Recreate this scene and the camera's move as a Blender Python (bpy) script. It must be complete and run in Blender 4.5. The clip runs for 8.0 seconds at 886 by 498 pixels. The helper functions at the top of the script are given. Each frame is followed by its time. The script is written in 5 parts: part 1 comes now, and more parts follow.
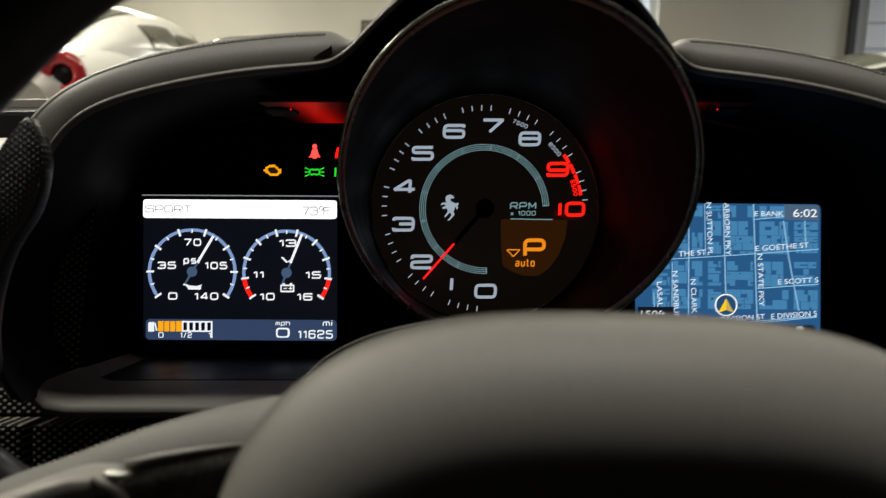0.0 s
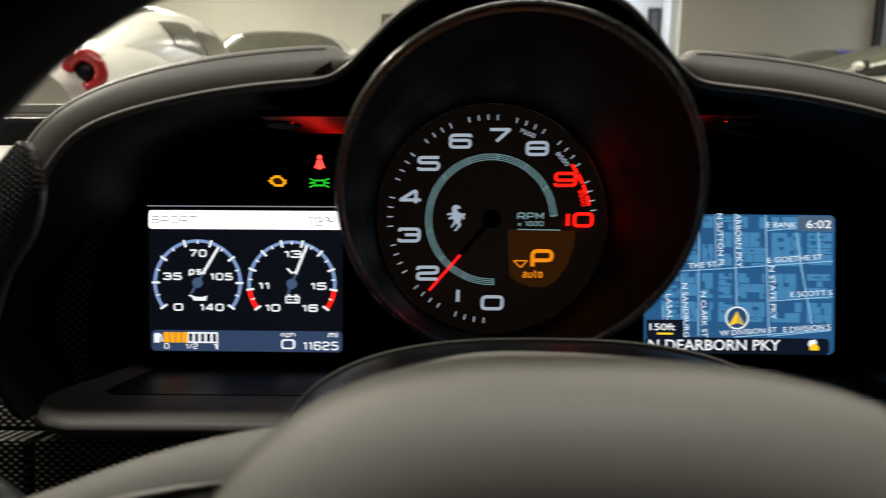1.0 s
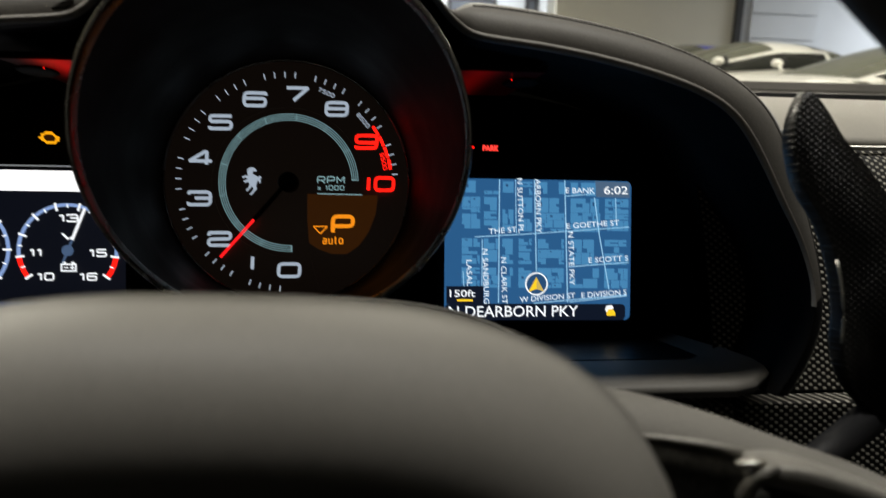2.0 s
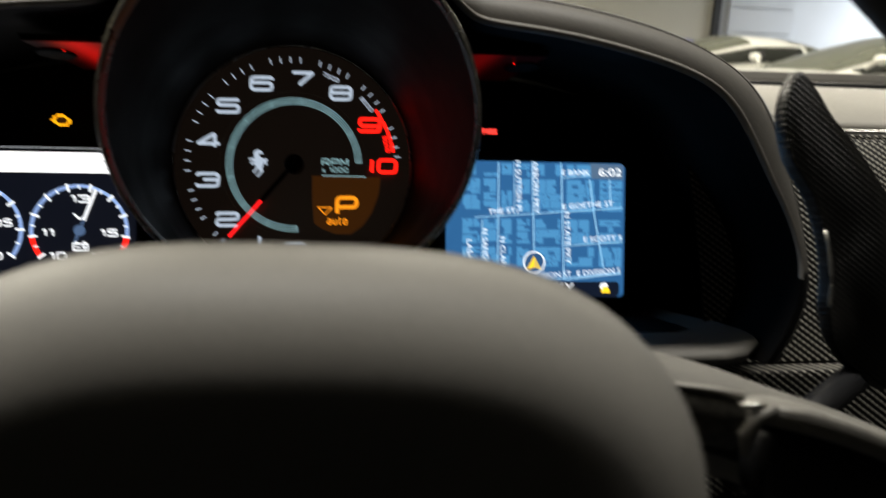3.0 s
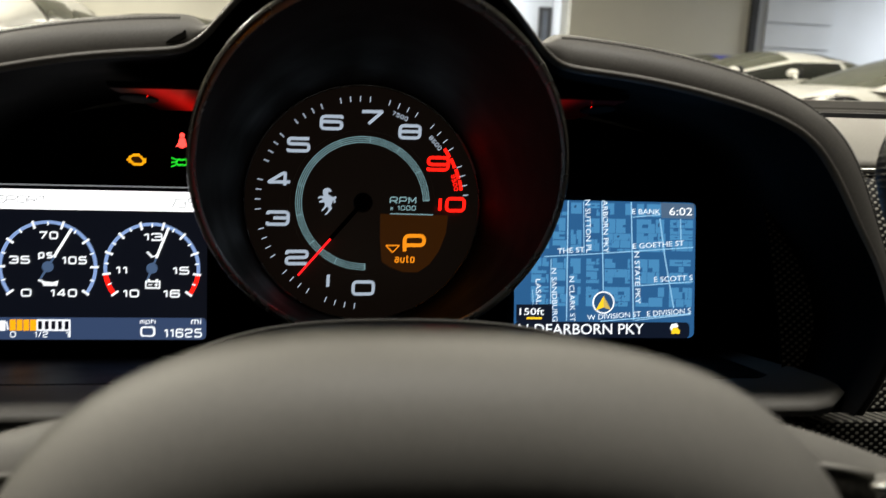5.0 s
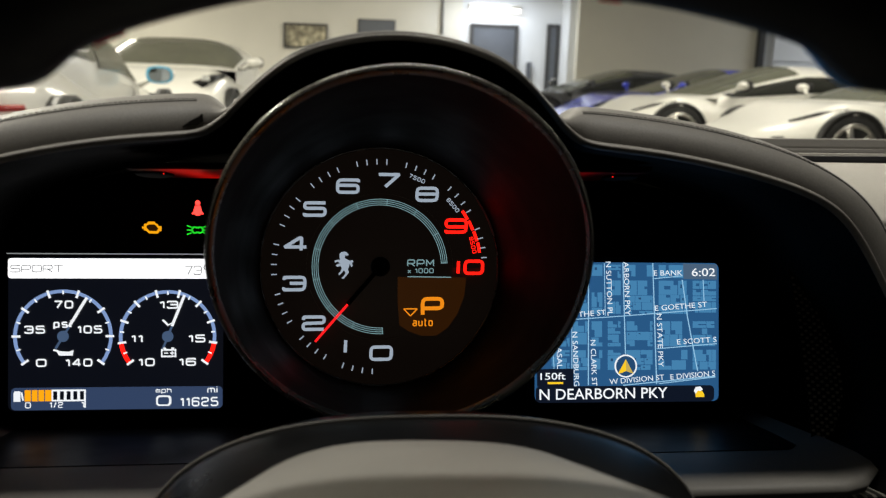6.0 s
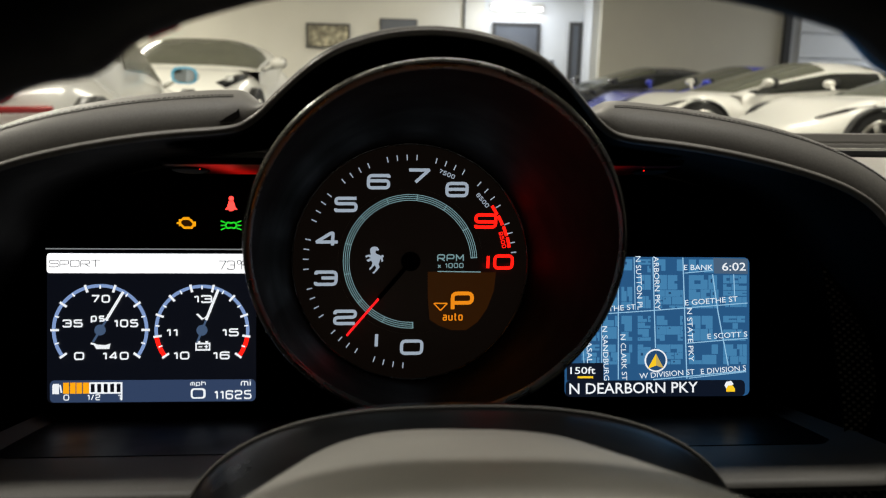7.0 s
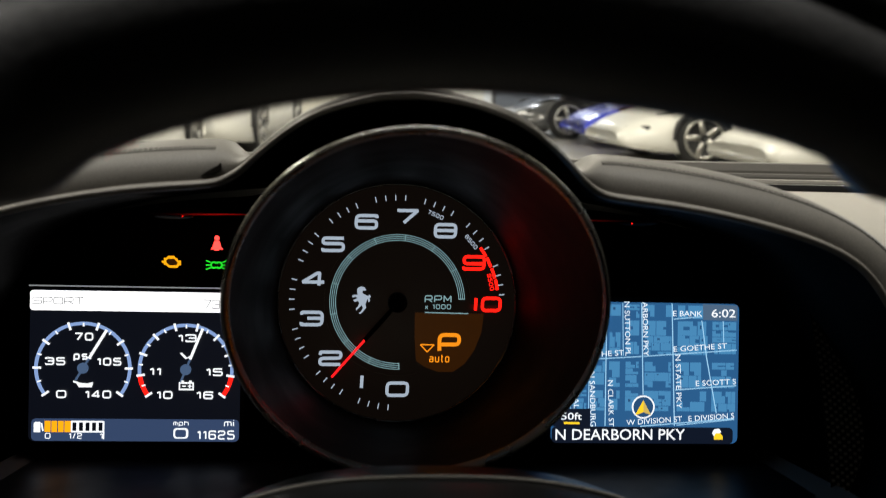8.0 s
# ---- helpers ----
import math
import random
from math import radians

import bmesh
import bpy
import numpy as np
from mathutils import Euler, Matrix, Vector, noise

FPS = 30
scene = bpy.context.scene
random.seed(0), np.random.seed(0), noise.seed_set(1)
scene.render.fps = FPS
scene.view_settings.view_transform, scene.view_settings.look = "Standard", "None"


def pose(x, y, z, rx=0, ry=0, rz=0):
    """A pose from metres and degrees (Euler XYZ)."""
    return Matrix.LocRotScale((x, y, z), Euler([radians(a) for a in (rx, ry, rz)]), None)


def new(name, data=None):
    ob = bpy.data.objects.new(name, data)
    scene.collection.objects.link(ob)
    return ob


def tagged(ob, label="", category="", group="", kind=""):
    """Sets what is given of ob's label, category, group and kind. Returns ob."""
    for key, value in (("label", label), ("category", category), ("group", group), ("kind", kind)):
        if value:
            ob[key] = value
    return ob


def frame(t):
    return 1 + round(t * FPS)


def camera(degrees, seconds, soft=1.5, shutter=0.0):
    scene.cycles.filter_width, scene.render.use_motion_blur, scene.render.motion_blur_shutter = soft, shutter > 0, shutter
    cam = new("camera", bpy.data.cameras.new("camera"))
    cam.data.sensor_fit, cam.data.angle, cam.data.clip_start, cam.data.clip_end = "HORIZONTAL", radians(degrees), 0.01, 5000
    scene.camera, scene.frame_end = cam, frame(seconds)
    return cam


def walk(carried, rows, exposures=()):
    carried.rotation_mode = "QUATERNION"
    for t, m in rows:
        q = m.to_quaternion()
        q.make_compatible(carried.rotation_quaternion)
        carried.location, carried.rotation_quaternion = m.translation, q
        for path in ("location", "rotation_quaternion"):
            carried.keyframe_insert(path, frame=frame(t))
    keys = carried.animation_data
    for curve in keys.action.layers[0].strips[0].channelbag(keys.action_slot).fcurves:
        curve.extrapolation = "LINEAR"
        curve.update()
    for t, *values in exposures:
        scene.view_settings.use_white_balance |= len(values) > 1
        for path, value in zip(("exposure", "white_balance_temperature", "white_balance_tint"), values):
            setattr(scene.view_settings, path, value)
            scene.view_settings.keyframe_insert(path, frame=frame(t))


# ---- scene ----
cam = camera(56.0, 8.0, soft=1.05, shutter=0.55)
cam.data.dof.use_dof = True
cam.data.dof.focus_distance = 0.43
cam.data.dof.aperture_fstop = 16.0
EYE, TILT, LEAN = 0.78, -11.5, -1.0
BASE = pose(0, 0, EYE, TILT, LEAN, 0)
ROWS = [
    (0.0, 0.0, 0.0, 0.0, 0.0, 0.0, 0.0),
    (0.5, -0.0020, 0.0094, -0.0050, 1.31, -0.53, -0.07),
    (0.8, -0.0044, 0.0080, 0.0028, 1.27, -0.47, 0.05),
    (1.0, 0.0077, 0.0046, 0.0092, 1.43, -0.44, -0.02),
    (1.2, 0.0250, 0.0030, 0.0038, 1.40, -0.17, -0.10),
    (1.5, 0.0480, 0.0025, 0.0035, -2.66, -0.20, -0.40),
    (1.7, 0.0506, 0.0128, 0.0003, -4.75, -0.28, -0.38),
    (2.8, 0.0460, 0.0240, -0.0024, -8.64, -5.45, 0.01),
    (3.0, 0.0379, 0.0060, -0.0077, -8.05, -1.88, -0.15),
    (3.2, 0.0320, 0.0070, -0.0105, -6.65, -1.05, -0.37),
    (3.5, 0.0167, 0.0088, -0.0090, -5.56, -0.57, -0.61),
    (4.0, 0.0104, 0.0179, -0.0117, -4.14, -1.28, -1.00),
    (4.5, 0.0062, 0.0156, -0.0028, -5.29, -1.27, -0.88),
    (4.8, 0.0140, 0.0119, -0.0015, -5.50, -1.03, -0.63),
    (5.0, 0.0191, 0.0109, 0.0045, -5.91, -0.86, -0.46),
    (5.2, 0.0131, 0.0199, 0.0114, -6.75, -0.60, -0.37),
    (6.3, 0.0162, 0.0170, 0.0310, -4.52, 0.34, 0.28),
    (6.5, 0.0162, 0.0168, 0.0310, -4.25, 0.12, 0.35),
    (7.0, 0.0114, 0.0149, 0.0265, -3.67, 0.19, 0.16),
    (7.5, 0.0253, 0.0107, 0.0197, -3.93, 0.33, -0.30),
    (7.8, 0.0159, 0.0169, 0.0338, -4.01, 0.89, -0.46),
    (8.0, 0.0180, 0.0181, 0.0474, -3.64, 0.24, -0.75),
]
walk(cam, [(t, BASE @ pose(x, y, z, 90 + pitch, roll, yaw)) for t, x, y, z, yaw, pitch, roll in ROWS],
     exposures=[(0.0, 0.03), (0.5, 0.12), (1.0, 0.12), (1.7, 0.10), (2.8, 0.55), (3.2, 0.60), (3.5, 0.55), (4.5, 0.42), (5.2, 0.28), (6.3, 0.0), (7.5, 0.0), (8.0, 0.25)])

# ---- world and large lights ----
world = bpy.data.worlds.new("world")
scene.world = world
world.use_nodes = True
world.node_tree.nodes["Background"].inputs[0].default_value = (0.02, 0.02, 0.02, 1)
world.node_tree.nodes["Background"].inputs[1].default_value = 0.2


def area(name, loc, size, size_y, power, color, down=(0, 0, -1)):
    data = bpy.data.lights.new(name, "AREA")
    data.shape, data.size, data.size_y, data.energy, data.color = "RECTANGLE", size, size_y, power, color
    ob = new(name, data)
    ob.matrix_world = Matrix.Translation(loc) @ Vector(down).to_track_quat("-Z", "Y").to_matrix().to_4x4()
    return ob


WARM, COOL = (1.0, 0.95, 0.80), (0.86, 0.92, 1.0)
area("ceiling_tube_lamp", (-3.2, 4.9, 3.25), 0.3, 5.0, 340, WARM)
area("ceiling_tube_lamp", (1.0, 7.0, 3.25), 0.3, 5.0, 130, WARM)
area("ceiling_tube_lamp", (5.5, 7.0, 3.25), 0.3, 5.0, 75, WARM)
area("ceiling_tube_lamp", (0.6, 14.2, 3.25), 0.3, 4.5, 85, WARM)
area("ceiling_tube_lamp", (-4.8, 13.8, 3.25), 0.3, 4.5, 190, WARM)
area("ceiling_tube_lamp", (4.6, 9.5, 3.25), 0.3, 4.0, 62, WARM)
area("ceiling_tube_lamp", (-0.1, 0.55, 3.25), 3.0, 0.20, 64, (1.0, 0.97, 0.90))
area("door_lamp", (2.55, 17.1, 2.75), 1.1, 0.25, 48, COOL)
area("side_room_lamp", (12.5, 14.0, 3.2), 0.4, 4.0, 260, COOL)


# ---- materials ----
def material(name, color, rough=0.5, metal=0.0, coat=0.0, spec=0.5, grain=0.0, scale=200.0, vary=0.0, vscale=8.0, bump=0.0, emit=None, strength=1.0, coat_rough=0.05):
    m = bpy.data.materials.new(name)
    m.use_nodes = True
    nt = m.node_tree
    b = nt.nodes["Principled BSDF"]
    c = (*color, 1) if len(color) == 3 else color
    b.inputs["Base Color"].default_value = c
    b.inputs["Roughness"].default_value = rough
    b.inputs["Metallic"].default_value = metal
    b.inputs["Coat Weight"].default_value = coat
    b.inputs["Coat Roughness"].default_value = coat_rough
    b.inputs["Specular IOR Level"].default_value = spec
    if emit:
        b.inputs["Emission Color"].default_value = (*emit, 1)
        b.inputs["Emission Strength"].default_value = strength
    if grain or vary or bump:
        tc = nt.nodes.new("ShaderNodeTexCoord")
        fine = nt.nodes.new("ShaderNodeTexNoise")
        fine.inputs["Scale"].default_value = scale
        fine.inputs["Detail"].default_value = 3
        big = nt.nodes.new("ShaderNodeTexNoise")
        big.inputs["Scale"].default_value = vscale
        big.inputs["Detail"].default_value = 4
        nt.links.new(tc.outputs["Object"], fine.inputs["Vector"])
        nt.links.new(tc.outputs["Object"], big.inputs["Vector"])
        mix = nt.nodes.new("ShaderNodeMix")
        mix.data_type, mix.blend_type = "RGBA", "MULTIPLY"
        mix.inputs[0].default_value = 1.0
        ramp = nt.nodes.new("ShaderNodeMapRange")
        ramp.inputs[1].default_value, ramp.inputs[2].default_value = 0.3, 0.7
        ramp.inputs[3].default_value, ramp.inputs[4].default_value = 1 - vary, 1 + vary
        nt.links.new(big.outputs["Fac"], ramp.inputs[0])
        ramp2 = nt.nodes.new("ShaderNodeMapRange")
        ramp2.inputs[1].default_value, ramp2.inputs[2].default_value = 0.3, 0.7
        ramp2.inputs[3].default_value, ramp2.inputs[4].default_value = 1 - grain, 1 + grain
        nt.links.new(fine.outputs["Fac"], ramp2.inputs[0])
        mul = nt.nodes.new("ShaderNodeMath")
        mul.operation = "MULTIPLY"
        nt.links.new(ramp.outputs[0], mul.inputs[0])
        nt.links.new(ramp2.outputs[0], mul.inputs[1])
        mix.inputs[6].default_value = c
        nt.links.new(mul.outputs[0], mix.inputs[7])
        nt.links.new(mix.outputs[2], b.inputs["Base Color"])
        rr = nt.nodes.new("ShaderNodeMapRange")
        rr.inputs[1].default_value, rr.inputs[2].default_value = 0.3, 0.7
        rr.inputs[3].default_value, rr.inputs[4].default_value = max(rough - 0.08, 0.02), min(rough + 0.08, 1)
        nt.links.new(big.outputs["Fac"], rr.inputs[0])
        nt.links.new(rr.outputs[0], b.inputs["Roughness"])
        if bump:
            bp = nt.nodes.new("ShaderNodeBump")
            bp.inputs["Strength"].default_value = bump
            bp.inputs["Distance"].default_value = 0.0006 if scale > 100 else 0.01
            nt.links.new(fine.outputs["Fac"], bp.inputs["Height"])
            nt.links.new(bp.outputs["Normal"], b.inputs["Normal"])
    return m


def glow(name, color, strength=1.0):
    m = bpy.data.materials.new(name)
    m.use_nodes = True
    b = m.node_tree.nodes["Principled BSDF"]
    b.inputs["Base Color"].default_value = (0.01, 0.01, 0.01, 1)
    b.inputs["Roughness"].default_value = 0.3
    b.inputs["Emission Color"].default_value = (*color, 1)
    b.inputs["Emission Strength"].default_value = strength
    return m


def carbon(name, size=0.0035, pale=0.2):
    """Woven carbon: two sets of tows whose gloss and shade alternate."""
    m = material(name, (0.03, 0.029, 0.026), 0.4, coat=0.15, coat_rough=0.2, spec=0.25)
    nt = m.node_tree
    b = nt.nodes["Principled BSDF"]
    tc = nt.nodes.new("ShaderNodeTexCoord")
    sep = nt.nodes.new("ShaderNodeSeparateXYZ")
    nt.links.new(tc.outputs["Object"], sep.inputs[0])
    waves = []
    for axis, k in ((0, 1.0), (2, 1.35)):
        mul = nt.nodes.new("ShaderNodeMath")
        mul.operation = "MULTIPLY"
        mul.inputs[1].default_value = math.pi * k / size
        nt.links.new(sep.outputs[axis], mul.inputs[0])
        sn = nt.nodes.new("ShaderNodeMath")
        sn.operation = "SINE"
        nt.links.new(mul.outputs[0], sn.inputs[0])
        waves.append(sn)
    tows = nt.nodes.new("ShaderNodeMath")
    tows.operation = "MULTIPLY"
    nt.links.new(waves[0].outputs[0], tows.inputs[0])
    nt.links.new(waves[1].outputs[0], tows.inputs[1])
    ck = nt.nodes.new("ShaderNodeMapRange")
    ck.inputs[1].default_value, ck.inputs[2].default_value = 0.1, 0.75
    nt.links.new(tows.outputs[0], ck.inputs[0])
    mix = nt.nodes.new("ShaderNodeMix")
    mix.data_type = "RGBA"
    mix.inputs[6].default_value = (min(0.008, pale * 0.4), min(0.0075, pale * 0.38), min(0.007, pale * 0.35), 1)
    mix.inputs[7].default_value = (pale, pale * 0.95, pale * 0.82, 1)
    nt.links.new(ck.outputs[0], mix.inputs[0])
    nt.links.new(mix.outputs[2], b.inputs["Base Color"])
    bp = nt.nodes.new("ShaderNodeBump")
    bp.inputs["Strength"].default_value = 0.5
    bp.inputs["Distance"].default_value = 0.0005
    nt.links.new(ck.outputs[0], bp.inputs["Height"])
    nt.links.new(bp.outputs["Normal"], b.inputs["Normal"])
    return m


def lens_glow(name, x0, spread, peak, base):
    """Red light painted on the brow's underside: emission that falls off to both sides of x0."""
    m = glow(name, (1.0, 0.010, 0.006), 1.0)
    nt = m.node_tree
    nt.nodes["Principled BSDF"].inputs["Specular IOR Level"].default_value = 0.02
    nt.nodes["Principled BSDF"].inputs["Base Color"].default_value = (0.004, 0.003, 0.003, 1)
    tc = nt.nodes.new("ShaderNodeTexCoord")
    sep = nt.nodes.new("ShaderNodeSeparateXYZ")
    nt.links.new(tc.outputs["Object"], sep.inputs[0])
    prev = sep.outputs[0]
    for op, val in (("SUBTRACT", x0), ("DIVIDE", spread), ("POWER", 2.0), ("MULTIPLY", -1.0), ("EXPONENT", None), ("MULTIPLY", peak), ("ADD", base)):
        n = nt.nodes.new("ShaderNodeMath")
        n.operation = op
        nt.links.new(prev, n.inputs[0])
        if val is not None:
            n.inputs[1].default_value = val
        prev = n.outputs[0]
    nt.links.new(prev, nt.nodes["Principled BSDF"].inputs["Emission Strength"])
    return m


M_LEATHER = material("dash_leather", (0.150, 0.141, 0.126), 0.55, grain=0.10, scale=1500, vary=0.10, vscale=14, bump=0.06, spec=0.35)
M_HUB = material("airbag_leather", (0.19, 0.18, 0.16), 0.6, grain=0.08, scale=1500, vary=0.08, vscale=20, bump=0.06, spec=0.3)
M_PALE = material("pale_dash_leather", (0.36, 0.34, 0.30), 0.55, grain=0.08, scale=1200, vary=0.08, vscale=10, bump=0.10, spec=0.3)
M_LEDGE = material("ledge_leather", (0.11, 0.104, 0.093), 0.55, grain=0.08, scale=1500, vary=0.08, vscale=18, spec=0.35)
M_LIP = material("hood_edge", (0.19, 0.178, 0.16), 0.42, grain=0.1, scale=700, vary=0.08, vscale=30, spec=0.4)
M_THREAD = material("thread", (0.035, 0.033, 0.03), 0.8)
M_BLACK = material("black_plastic", (0.010, 0.010, 0.011), 0.42, spec=0.3, grain=0.2, scale=1500, vary=0.1, vscale=20)
M_GLOSS = material("gloss_black", (0.005, 0.005, 0.005), 0.35, spec=0.14, vary=0.1, vscale=30)
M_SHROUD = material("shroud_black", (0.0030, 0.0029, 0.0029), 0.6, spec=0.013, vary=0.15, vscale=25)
M_TRAY = material("tray_black", (0.008, 0.008, 0.008), 0.45, spec=0.12, vary=0.1, vscale=30)
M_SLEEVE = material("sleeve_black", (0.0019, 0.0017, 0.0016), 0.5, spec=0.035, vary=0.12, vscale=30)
M_DIAL = material("dial_black", (0.012, 0.010, 0.008), 0.6, spec=0.1)
M_DIALGLOW = glow("lifted_dial_black", (0.0030, 0.0019, 0.0013), 1.0)
M_RIMBLACK = material("rim_leather", (0.009, 0.009, 0.010), 0.55, spec=0.25, grain=0.15, scale=800, bump=0.3)
M_BEZEL = material("bezel_black_chrome", (0.26, 0.25, 0.235), 0.27, metal=1.0, vary=0.15, vscale=60)
M_ALU = material("satin_aluminium", (0.55, 0.54, 0.50), 0.35, metal=1.0, grain=0.1, scale=500, vary=0.1, vscale=20)
M_SATIN = material("satin_roll", (0.30, 0.285, 0.255), 0.5, metal=0.15, grain=0.12, scale=700, vary=0.15, vscale=40)
M_SPOKE = material("mottled_spoke_cover", (0.060, 0.056, 0.046), 0.45, grain=0.5, scale=900, vary=0.6, vscale=160, spec=0.4)
M_CARBON = carbon("carbon_weave", 0.0022, 0.42)
M_CARBON2 = carbon("paddle_carbon", 0.0013, 0.006)
M_WHITE = glow("lit_white", (0.44, 0.52, 0.62), 0.72)
M_HEAD = glow("lit_header", (1.0, 1.0, 1.0), 1.25)
M_TEXT = glow("lit_text", (0.9, 0.93, 0.96), 0.95)
M_RED = glow("lit_red", (1.0, 0.010, 0.005), 1.6)
M_REDLED = glow("red_indicator", (1.0, 0.05, 0.04), 2.4)
M_FRAMEGLINT = glow("frame_edge_glint", (0.20, 0.21, 0.22), 1.0)
M_GREEN = glow("lit_green", (0.02, 0.75, 0.03), 0.9)
M_AMBER = glow("lit_amber", (1.0, 0.40, 0.006), 1.0)
M_ORANGE = glow("lit_orange", (1.0, 0.30, 0.01), 0.85)
M_BROWN = glow("lit_brown_window", (0.050, 0.0155, 0.0022), 0.46)
M_TEAL = glow("lit_teal", (0.20, 0.34, 0.36), 0.85)
M_TEALDIM = glow("lit_teal_dim", (0.006, 0.011, 0.012), 0.9)
M_PERI = glow("lit_periwinkle", (0.22, 0.33, 0.60), 0.95)
M_NAVY = glow("lit_navy_bar", (0.035, 0.06, 0.13), 0.9)
M_SCREEN = glow("lit_screen_black", (0.004, 0.005, 0.009), 0.8)
M_HUBBLUE = glow("lit_hub_blue", (0.07, 0.12, 0.22), 0.8)
M_GREYTXT = glow("dark_print", (0.10, 0.10, 0.12), 0.6)
M_MAP = glow("map_ground", (0.022, 0.098, 0.235), 0.95)
M_MAP2 = glow("map_block", (0.060, 0.225, 0.43), 0.95)
M_MAP3 = glow("map_yard", (0.020, 0.070, 0.165), 0.95)
M_ROAD = glow("map_road", (0.30, 0.56, 0.78), 0.95)
M_LABEL = glow("map_label", (0.80, 0.88, 0.95), 0.95)
M_MAPBAR = glow("map_bar", (0.006, 0.010, 0.022), 0.8)
M_MAPGREY = glow("map_clock_box", (0.075, 0.13, 0.21), 0.9)
M_YELLOW = glow("lit_yellow", (1.0, 0.62, 0.02), 0.95)
M_ARROWDIM = glow("lit_dull_yellow", (0.62, 0.44, 0.10), 0.9)
M_NEEDLE = glow("lit_needle", (1.0, 0.01, 0.012), 1.5)
M_BLUELINE = material("blue_line", (0.09, 0.34, 0.95), 0.6, grain=0.25, scale=900)
M_REDLINE = material("red_line", (0.85, 0.012, 0.03), 0.5, grain=0.2, scale=900)
M_PAINTW = material("white_car_paint", (0.74, 0.73, 0.68), 0.4, coat=0.7, coat_rough=0.12, vary=0.03, vscale=3)
M_PAINTB = material("blue_car_paint", (0.03, 0.05, 0.60), 0.3, coat=1.0, vary=0.05, vscale=3)
M_PAINTD = material("charcoal_car_paint", (0.05, 0.052, 0.055), 0.3, coat=1.0, vary=0.05, vscale=3)
# Olive base colour stands in for walls and ceiling mirrored in the glass.
M_CARGLASS = material("car_glass_wall_sheen", (0.115, 0.118, 0.088), 0.16, spec=0.5, vary=0.1, vscale=4)
M_SIDEGLASS = material("dark_side_glass", (0.022, 0.023, 0.020), 0.08, spec=0.5)
M_TYRE = material("tyre_rubber", (0.018, 0.018, 0.018), 0.8, grain=0.2, scale=300)
M_TRIM = material("car_black_trim", (0.015, 0.015, 0.015), 0.5)
M_TAIL = material("tail_lamp_red", (0.42, 0.012, 0.018), 0.12, coat=1.0)
M_LENS = material("clear_lamp_lens", (0.55, 0.56, 0.55), 0.08, coat=1.0, metal=0.5)
M_REFLECT = material("red_reflector", (0.40, 0.02, 0.02), 0.25)
M_MIRROR = material("mirror_glass", (0.55, 0.62, 0.68), 0.03, metal=1.0)
M_BLUEFILM = material("blue_mirror_edge", (0.12, 0.45, 0.68), 0.35)
M_WALL = material("painted_wall", (0.66, 0.63, 0.53), 0.85, grain=0.03, scale=60, vary=0.05, vscale=0.6, bump=0.15)
M_ENDWALL = material("end_wall_white", (0.73, 0.71, 0.64), 0.8, grain=0.03, scale=60, vary=0.05, vscale=0.7, bump=0.1)
M_WALL2 = material("cool_white_wall", (0.72, 0.74, 0.76), 0.8, grain=0.03, scale=60, vary=0.05, vscale=0.7, bump=0.1)
M_FLOOR = material("coated_concrete", (0.28, 0.27, 0.25), 0.35, grain=0.08, scale=40, vary=0.15, vscale=0.8)
M_CEIL = material("ceiling_white", (0.7, 0.69, 0.66), 0.9, vary=0.04, vscale=0.8)
M_DOORGREY = material("grey_door", (0.11, 0.12, 0.14), 0.5, vary=0.1, vscale=2, grain=0.05, scale=30)
M_FRAME = material("dark_frame", (0.05, 0.05, 0.05), 0.5)
M_POLE = material("dark_post", (0.03, 0.03, 0.03), 0.5, vary=0.1)
M_TUBE = glow("lamp_tube", (1.0, 0.98, 0.95), 6.0)
M_CABIN = material("cabin_lining", (0.03, 0.03, 0.03), 0.9, grain=0.1, scale=300)

# ---- helpers ----
ORIGIN = {}


def mesh_of(name, verts, faces, smooth=True):
    me = bpy.data.meshes.new(name)
    me.from_pydata([tuple(map(float, v)) for v in verts], [], faces)
    me.update()
    if smooth:
        me.polygons.foreach_set("use_smooth", [True] * len(me.polygons))
    return me


def thing(name, label, category, at=(0, 0, 0), base=None, group="", kind=""):
    """An empty at `at`, in the frame `base` (BASE: the car's dashboard)."""
    e = new(name)
    e.empty_display_size = 0.05
    base = BASE if base is None else base
    e.matrix_world = base @ Matrix.Translation(at)
    ORIGIN[e] = Vector(at)
    return tagged(e, label, category, group, kind)


def part(name, data, mat, parent, label=""):
    """data: (verts, faces) or a bmesh, in the frame in which the thing's place was given."""
    if isinstance(data, bmesh.types.BMesh):
        me = bpy.data.meshes.new(name)
        data.to_mesh(me)
        data.free()
    else:
        me = mesh_of(name, *data)
    o = ORIGIN[parent]
    me.transform(Matrix.Translation(-o))
    ob = new(name, me)
    me.materials.append(mat)
    ob.parent = parent
    ORIGIN[ob] = o
    if label:
        tagged(ob, label)
    return ob


def single(name, data, mat, label, category, base=None, kind="", group=""):
    """A thing that is one mesh."""
    me = mesh_of(name, *data) if not isinstance(data, bmesh.types.BMesh) else None
    if me is None:
        me = bpy.data.meshes.new(name)
        data.to_mesh(me)
        data.free()
    me.materials.append(mat)
    ob = new(name, me)
    ob.matrix_world = Matrix.Identity(4) if base is None else base
    return tagged(ob, label, category, group, kind)


def join(*ds):
    vs, fs = [], []
    for v, f, *_ in ds:
        n = len(vs)
        vs += [tuple(p) for p in v]
        fs += [tuple(i + n for i in q) for q in f]
    return vs, fs


def flat(d):
    return (d[0], d[1], False)


